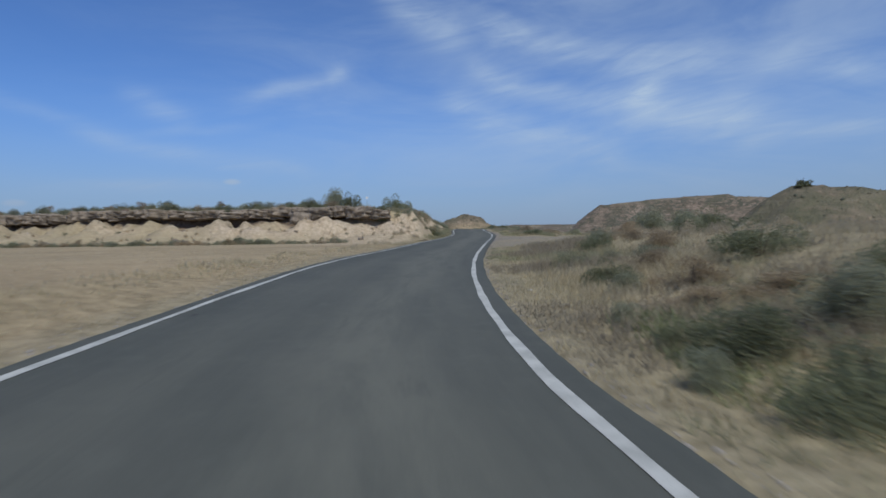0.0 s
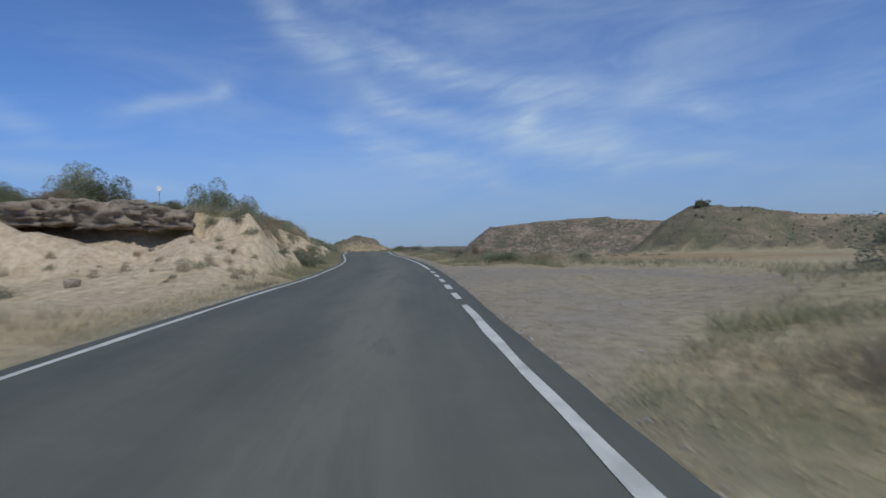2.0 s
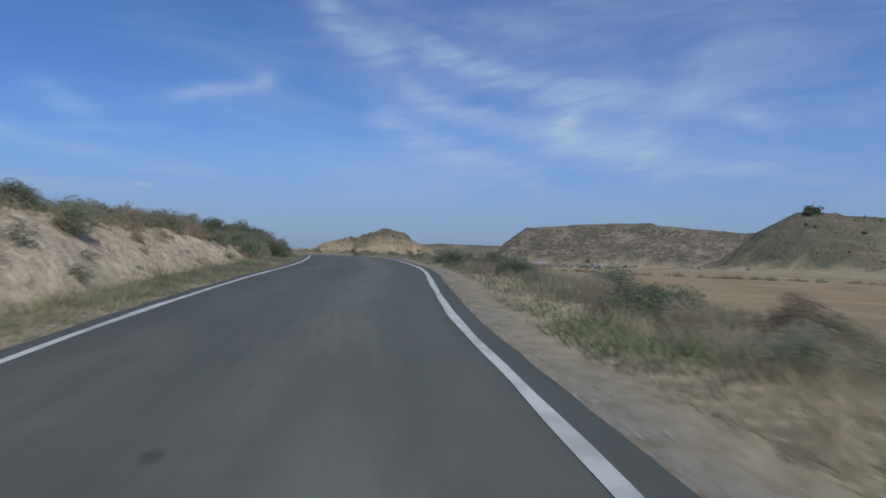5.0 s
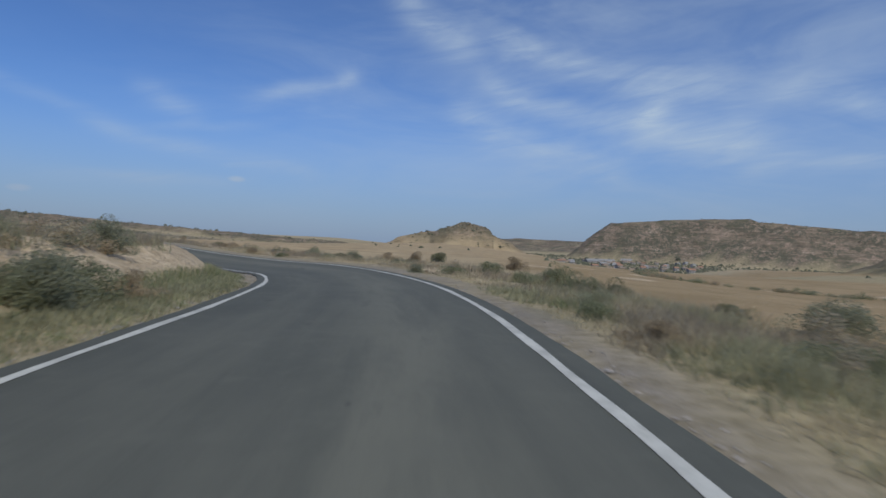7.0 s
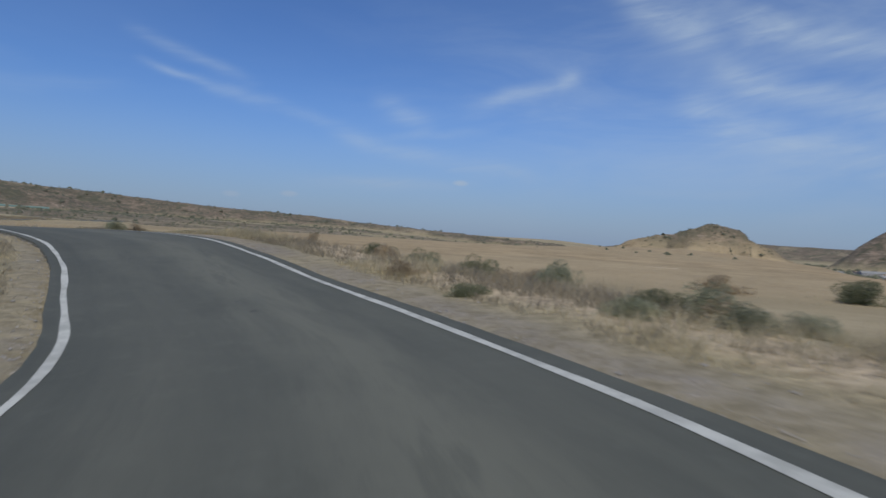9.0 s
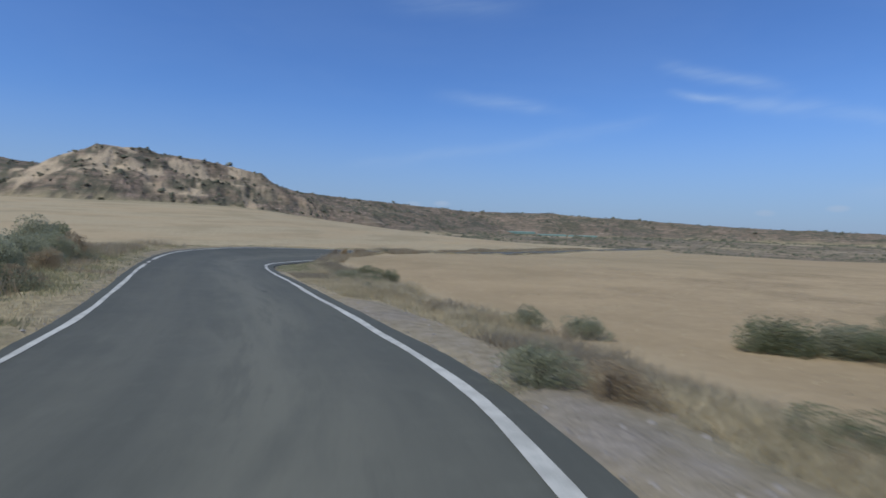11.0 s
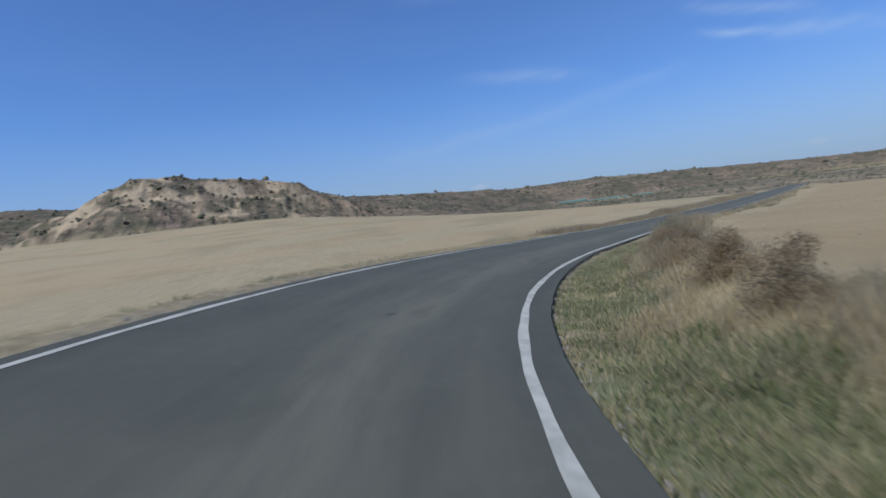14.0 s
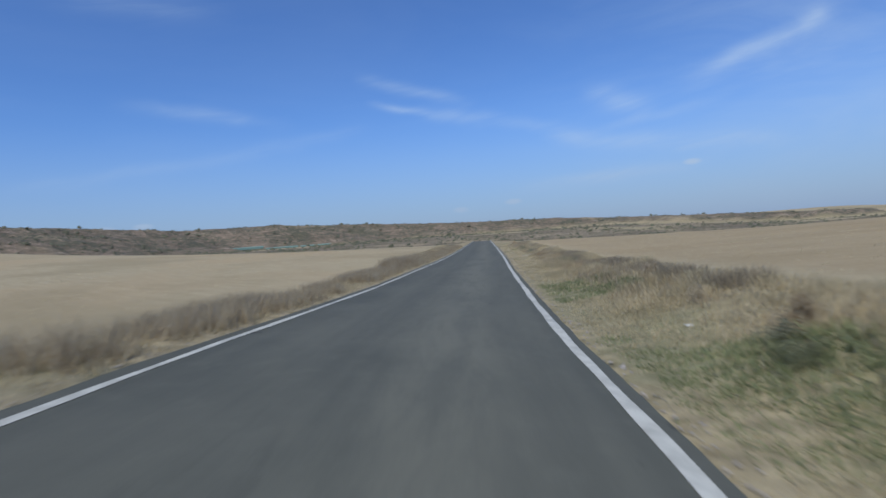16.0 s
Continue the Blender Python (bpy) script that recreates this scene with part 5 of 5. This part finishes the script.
DARK = plain("dark_window", (0.03, 0.035, 0.04), (0.06, 0.065, 0.07), 1.0, rough=0.3)
PLASTERS = [plain("plaster_white", (0.28, 0.262, 0.235), (0.4, 0.38, 0.35), 0.3), plain("plaster_ochre", (0.42, 0.33, 0.24), (0.55, 0.45, 0.34), 0.3), plain("plaster_grey", (0.36, 0.35, 0.33), (0.5, 0.48, 0.45), 0.3)]
ROOFS = [plain("roof_tile", (0.24, 0.13, 0.08), (0.38, 0.23, 0.15), 0.5), plain("roof_light", (0.21, 0.205, 0.195), (0.33, 0.32, 0.3), 0.4), plain("roof_brown", (0.2, 0.15, 0.11), (0.3, 0.23, 0.17), 0.5)]
for i in range(80):
    far_ = 720 + 620 * rng.random() ** 1.3
    x, y = 6 + far_ * (0.13 + 0.32 * rng.random() ** 1.4), 108 + far_
    wall_k, roof_k = int(rng.choice([0, 0, 0, 1, 2])), int(rng.choice([0, 0, 1, 2, 2]))
    big = rng.random() < 0.07
    house(x, y, rng.uniform(18, 34) if big else rng.uniform(6, 11), rng.uniform(10, 16) if big else rng.uniform(6, 9), rng.uniform(3.5, 6), float(rng.uniform(-25, 25)), PLASTERS[wall_k], ROOFS[1 if big else roof_k],
          ("white" if wall_k == 0 else "ochre" if wall_k == 1 else "grey") + (" plastered village barn with a pale roof" if big else " plastered village house with a low pitched roof"))

TEAL = plain("teal_netting", (0.13, 0.21, 0.185), (0.185, 0.28, 0.245), 0.05, rough=0.6)


def net_house(x, y, long_, deep, tall, turn):
    """A long shed of posts under a teal net roof in ridges."""
    root = new("net_house")
    root.matrix_basis = pose(x, y, ground_height(x, y) - 0.5, 0, 0, turn)
    tagged(root, "long low growing shed under teal netting, far across the fields", "greenhouse", "net houses beyond the fields")
    n = 8
    verts, faces = [], []
    for i in range(2 * n + 1):
        yy = -deep / 2 + deep * i / (2 * n)
        z = tall + (1.6 if i % 2 else 0.0)
        verts += [(-long_ / 2, yy, z), (long_ / 2, yy, z)]
    faces = [(2 * i, 2 * i + 1, 2 * i + 3, 2 * i + 2) for i in range(2 * n)]
    part("roof", mesh_of("roof", verts, faces, False), TEAL, root)
    a, b_ = long_ / 2, deep / 2
    part("wall", mesh_of("wall", [(-a, -b_, 0), (a, -b_, 0), (a, b_, 0), (-a, b_, 0), (-a, -b_, tall), (a, -b_, tall), (a, b_, tall), (-a, b_, tall)], [(0, 1, 5, 4), (1, 2, 6, 5), (2, 3, 7, 6), (3, 0, 4, 7)], False), TEAL, root)


net_house(-1372, 826, 90, 46, 4.6, 60)
net_house(-1330, 902, 74, 40, 4.2, 60)
net_house(-1292, 970, 70, 40, 4.0, 60)


# ---- what nobody could count ----
def blades(name, at, tall, count, wide, lean, material, label, spread=0.09):
    """Tufts of blades, one triangle each, at many places."""
    n = len(at)
    k = n * count
    base = np.repeat(at, count, 0) + np.stack([rng.normal(0, spread, k), rng.normal(0, spread, k), np.full(k, -0.02)], 1)
    h = np.repeat(tall, count) * rng.uniform(0.5, 1.15, k)
    turn = rng.uniform(0, 6.283, k)
    side = np.stack([np.cos(turn), np.sin(turn), np.zeros(k)], 1) * (np.repeat(wide, count) if np.ndim(wide) else wide) * 0.5
    tip = base + np.stack([rng.normal(0, lean, k) * h, rng.normal(0, lean, k) * h, h], 1)
    verts = np.stack([base - side, base + side, tip], 1).reshape(-1, 3)
    ob = part(name, quick_mesh(name, verts, np.arange(k * 3).reshape(-1, 3)), material)
    return tagged(ob, label, "grass", kind="stuff")


def along_road(count, s0, s1, u0, u1):
    s, u = rng.uniform(s0, s1, count), rng.uniform(u0, u1, count)
    at = road_at(s, u)
    z, zones, ss, uu, p = land(at[:, 0], at[:, 1])
    at[:, 2] = heights(at[:, 0], at[:, 1])
    half = half_at(np.clip(ss, -20, 400))
    return at, zones, ss, np.maximum(-uu, uu) - half, np.sign(uu), p


def verge_grass():
    near, wide_, right_ = along_road(175000, -8, 330, -9, 9), along_road(70000, -8, 200, -20, 20), along_road(45000, 160, 275, 2.6, 7.5)
    at, zones, s, out, side, p = (np.concatenate(pair) for pair in zip(near, wide_, right_))
    patch = rough_noise(at[:, 0], at[:, 1], 2.6, 3, 91)
    keep = (out > 0.6) & (zones[:, 1] < 0.4 + 0.3 * patch) & ((zones[:, 2] < 0.35) | (s > 126) & (p < 0.15) & (rng.random(len(s)) < 0.4)) & (zones[:, 0] < 0.75) & (rng.random(len(s)) < 0.35 + 0.65 * step(patch, -0.25, 0.1))
    keep &= rng.random(len(s)) < np.clip(1.25 - out / 16, 0.25, 1)
    keep &= (side > 0) | (s > 40) | (rng.random(len(s)) < 0.4)
    keep &= (side > 0) | (s < 38) | (s > 100) | (out < 1.3) | (rng.random(len(s)) < 0.25)
    at, out, patch, s, side = at[keep], out[keep], patch[keep], s[keep], side[keep]
    tall = np.clip(0.12 + 0.34 * step(out, 0.7, 3.5) * (0.7 + patch), 0.09, 0.55)
    tall = np.where((side < 0) & (s < 40), tall * 0.6, tall)
    tall = np.where((side > 0) & (s > 225), tall * 0.65, tall)
    green = (rough_noise(at[:, 0], at[:, 1], 4.5, 2, 95) > 0.24) & (out < 3.0) & ((side > 0) & ((s < 22) | (s > 60) & (s < 135) | (s > 194)) | (s > 100) & (s < 130))
    green |= (side > 0) & (s > 194) & (s < 262) & (out < np.where(s < 236, 2.6, 2.0)) & (rough_noise(at[:, 0], at[:, 1], 3.0, 2, 96) > np.where(s < 236, -0.3, -0.1))
    green |= (side < 0) & (s > 104) & (s < 140) & (out < 2.2) & (patch > -0.2)
    green &= rng.random(len(s)) < np.where((s > 240) & (side > 0), 0.8, np.where((s > 194) & (side > 0), 0.64, 0.6))
    sage = ~green & ((side > 0) & (s < 130) | (side < 0) & (s > 165) & (s < 222)) & (rough_noise(at[:, 0], at[:, 1], 3.0, 2, 94) > np.where((side > 0) & (s < 42), 0.22, -0.06))
    pale_ = (side > 0) & (s > 192) & (out < 3.3)
    brown = ~green & ~sage & ~pale_ & ((side > 0) | (s > 46) & (s < 196)) & (rough_noise(at[:, 0], at[:, 1], 3.6, 2, 93) > 0.1)
    straw = ~green & ~brown & ~sage
    blades("dry_grass", at[straw], tall[straw], 6, 0.022, 0.45, STRAW, "straw-coloured dry grass on the verges")
    blades("brown_grass", at[brown], tall[brown] * 1.1, 6, 0.024, 0.5, LEAF_DRY, "greyish brown dried weeds on the verges")
    blades("grey_green_grass", at[sage], tall[sage], 6, 0.024, 0.5, SAGE, "grey-green half dried grass on the verges")
    # the grassy foot of the cut bank, and rank weeds under its end
    foot, zones, s, out, side, p = along_road(16000, 54, 126, -4.4, -2.5)
    ok = (out > 0.4) & (out < 1.7) & (rng.random(len(s)) < 0.35 + step(rough_noise(foot[:, 0], foot[:, 1], 2.2, 2, 84), -0.2, 0.2))
    blades("foot_grass", foot[ok], 0.1 + 0.12 * step(out[ok], 0.5, 1.4), 6, 0.024, 0.5, SAGE, "grey-green grass along the foot of the earth bank")
    rank, zones, s, out, side, p = along_road(4200, 120, 141, -5.6, -2.9)
    ok = (out > 0.8) & (out < 2.3) & (p < 0.25) & (rough_noise(rank[:, 0], rank[:, 1], 1.8, 2, 85) > -0.25)
    tall_ = 0.1 + 0.15 * step(out[ok], 0.8, 1.8)
    blades("rank_weeds", rank[ok][::2], tall_[::2], 7, 0.026, 0.5, WEED, "rank green weeds under the end of the earth bank")
    blades("withered_weeds", rank[ok][1::2], tall_[1::2] * 1.15, 6, 0.022, 0.5, SAGE, "withered grey-green weeds under the end of the earth bank")
    blades("green_weeds", at[green], tall[green] * 0.8, 6, 0.04, 0.6, WEED, "low green weeds among the dry grass")


def brush_rows():
    """Tall withered brush on the lips of the fields."""
    parts_ = []
    for count, s0, s1, u0, u1 in ((8000, 246, 345, -5.4, -3.3), (1300, 206, 238, 5.8, 7.4), (2300, 236, 330, 4.6, 6.0), (260, 166, 192, 5.2, 7.4), (1500, 186, 212, -8.0, -4.2), (2600, 64, 128, 5.2, 11), (1000, -8, 36, 6.5, 16), (12000, 52, 128, -9.5, -4.6), (900, 163, 192, -9, -4.4)):
        at, zones, s, out, side, p = along_road(count, s0, s1, u0, u1)
        keep = rough_noise(at[:, 0], at[:, 1], 3.2, 3, 97) > (-0.35 if s0 == 246 else -0.12)
        parts_.append(at[keep & (zones[:, 1] < 0.4) & ((p < 0.05) | (p > 0.8))])
    for count, x0, x1, y0, y1 in ((13000, -70, -1, 56.5, 74),):
        x, y = rng.uniform(x0, x1, count), rng.uniform(y0, y1, count)
        z, zones, s, u, p = land(x, y)
        keep = (p > 0.9) & (rough_noise(x, y, 3.2, 3, 97) > -0.12)
        parts_.append(np.stack([x, y, heights(x, y)], 1)[keep])
    at = np.concatenate(parts_)
    tall = 0.5 * (0.5 + 0.9 * (rough_noise(at[:, 0], at[:, 1], 5.0, 2, 98) + 0.5))
    tall = tall * np.where((at[:, 0] < -88) & (at[:, 1] - 165 > -0.95 * (at[:, 0] + 88)), 0.55, 1.0)
    bend = (at[:, 0] < -55) & (at[:, 0] > -92) & (at[:, 1] > 155) & (to_road(at[:, 0], at[:, 1])[1] > 0)
    tall = tall * np.where((at[:, 1] > 55) & (at[:, 1] < 76) & (at[:, 0] < -3), 1.3, 1.0)
    tall = tall * np.where(bend, 1.05, 1.0)
    high_ = (at[:, 1] > 55) & (at[:, 1] < 80) & (at[:, 0] < 0)
    high_ |= (to_road(at[:, 0], at[:, 1])[1] < 0) & (at[:, 1] < 135)
    grey = high_ & (rng.random(len(at)) < 0.7)
    blades("grey_brush", at[grey], tall[grey], 8, 0.024, 0.45, SAGE, "grey-green brush on top of the bank", 0.16)
    at, tall = at[~grey], tall[~grey]
    blades("dry_brush", at[::3], tall[::3], 11, 0.02, 0.38, LEAF_BROWN, "tall brown withered brush along the field edges", 0.16)
    rest = np.arange(len(at)) % 3 > 0
    blades("pale_brush", at[rest], tall[rest], 10, 0.02, 0.38, LEAF_DRY, "tall straw-coloured brush along the field edges", 0.16)


def stubble():
    at, zones, s, out, side, p = along_road(26000, -8, 345, -30, 30)
    keep = (zones[:, 0] > 0.7) & (out > 3) & (p < 0.02)
    at = at[keep]
    blades("stubble", at, np.full(len(at), 0.08), 4, 0.03, 0.35, STRAW, "cut straw stubble of the grain fields", 0.12)


def gravel():
    at, zones, s, out, side, p = along_road(26000, -5, 250, -9, 15)
    keep = (out > 0.5) & (zones[:, 1] > 0.25) & (rng.random(len(s)) < 0.75)
    at = at[keep]
    way, turn = rng.uniform(-5, 320, 15000), np.where(rng.random(15000) < 0.5, -1, 1)
    off = np.where(turn > 0, np.interp(way, LINE_S, SHOULDER), 0.28) + rng.normal(0.05, 0.12, 15000)
    grit = road_at(way, turn * (half_at(way) + off))
    grit[:, 2] = np.maximum(heights(grit[:, 0], grit[:, 1]), grit[:, 2] - 0.05)
    at = np.concatenate([at, grit])
    n = len(at)
    size = 0.014 + 0.03 * rng.random(n) ** 3 + 0.03 * (rng.random(n) < 0.03)
    size[-15000:] *= 0.75
    o = np.array([(1, 0, 0), (0, 1, 0), (-1, 0, 0), (0, -1, 0), (0, 0, 0.7), (0, 0, -0.4)])
    verts = at[:, None] + o[None] * size[:, None, None] * rng.uniform(0.6, 1.4, (n, 6, 1)) + (0, 0, 0.005)
    f = np.array([(0, 1, 4), (1, 2, 4), (2, 3, 4), (3, 0, 4), (1, 0, 5), (2, 1, 5), (3, 2, 5), (0, 3, 5)])
    ob = part("gravel", quick_mesh("gravel", verts.reshape(-1, 3), (np.arange(n)[:, None, None] * 6 + f[None]).reshape(-1, 3)), PEBBLE)
    tagged(ob, "pale loose gravel stones on the road shoulder", "gravel", kind="stuff")


def far_scrub():
    """Dark bushes dotted over the hills and field edges."""
    n = 130000
    ang, far = rng.uniform(-0.9, 2.6, n), 130 + 1900 * rng.random(n) ** 1.2
    x, y = -30 - np.sin(ang) * far, 120 + np.cos(ang) * far
    z, zones, s, u, p = land(x, y)
    z = heights(x, y)
    clump = rough_noise(x, y, 45, 3, 99)
    keep = (np.abs(u) > 22) & (((zones[:, 3] > 0.3) & (rng.random(n) < 0.1 + 0.6 * step(clump, -0.05, 0.3))) | ((zones[:, 3] < 0.3) & (zones[:, 0] < 0.5) & ((y > 240) | (x < -480)) & (rng.random(n) < 0.05 + 0.3 * step(clump, 0.05, 0.3))))
    keep &= rng.random(n) < np.clip(far / 900, 0.25, 1)
    valley = (x > 60) & (y > 720) & (zones[:, 3] < 0.3) & (rng.random(n) < 0.45)
    keep = (keep | valley) & (p < 0.05)
    keep = np.where(keep)[0][:16500]
    zones, clump = zones[keep], clump[keep]
    x, y, z, far = x[keep], y[keep], z[keep], far[keep]
    # the knolls near by and the trees between the village houses
    for count, make in ((700, lambda r: (rng.uniform(155, 262, r), rng.uniform(225, 305, r), 0.0)), (420, lambda r: (rng.uniform(-24, 42, r), rng.uniform(405, 448, r), 0.0)),
                        (520, lambda r: (rng.uniform(-765, -590, r), rng.uniform(-90, 270, r), 800.0)),
                        (1500, lambda r: (lambda d: (6 + d * (0.12 + 0.36 * rng.random(r) ** 1.2), 108 + d, 1300.0))(700 + 700 * rng.random(r)))):
        ax, ay, grow = make(count)
        az, azones = land(ax, ay)[:2]
        ok = (azones[:, 3] > 0.3) if grow in (0, 800) else np.ones(count, bool)
        x, y, z = np.append(x, ax[ok]), np.append(y, ay[ok]), np.append(z, heights(ax[ok], ay[ok]))
        far, zones = np.append(far, np.full(ok.sum(), grow)), np.concatenate([zones, azones[ok]])
    n = len(x)
    size = rng.uniform(0.4, 1.2, n) ** 1.3 * (0.7 + far / 1300) * np.where((x > 60) & (y > 720), 1.7, 1.0) * np.where((zones[:, 3] > 0.3) & (x < -200), 1.5, 1.0) * np.where((x > 300) & (zones[:, 3] > 0.3), 0.55, 1.0) * np.where(far == 0, 0.75, 1.0) * np.where(rng.random(n) < 0.06, 2.0, 1.0)
    o = np.array([(1, 0, 0.25), (0.3, 0.95, 0.3), (-0.8, 0.6, 0.2), (-0.8, -0.6, 0.3), (0.3, -0.95, 0.2), (0.35, 0.3, 0.95), (-0.4, 0.1, 0.85), (0.1, -0.45, 0.9)])
    verts = np.stack([x, y, z - 0.1], 1)[:, None] + o[None] * size[:, None, None] * rng.uniform(0.6, 1.25, (n, 8, 1))
    f = np.array([(0, 1, 5), (1, 2, 6), (1, 6, 5), (2, 3, 6), (3, 4, 7), (3, 7, 6), (4, 0, 7), (0, 5, 7), (5, 6, 7)])
    ob = part("far_scrub", quick_mesh("far_scrub", verts.reshape(-1, 3), (np.arange(n)[:, None, None] * 8 + f[None]).reshape(-1, 3)), SCRUB)
    tagged(ob, "dark green scrub dotted over the eroded hills", "scrub", kind="stuff")


PEBBLE = plain("pebble", (0.2, 0.183, 0.162), (0.37, 0.335, 0.297), 9.0)
SCRUB = plain("scrub", (0.07, 0.073, 0.046), (0.145, 0.143, 0.095), 0.05)
verge_grass()
brush_rows()
stubble()
gravel()
far_scrub()
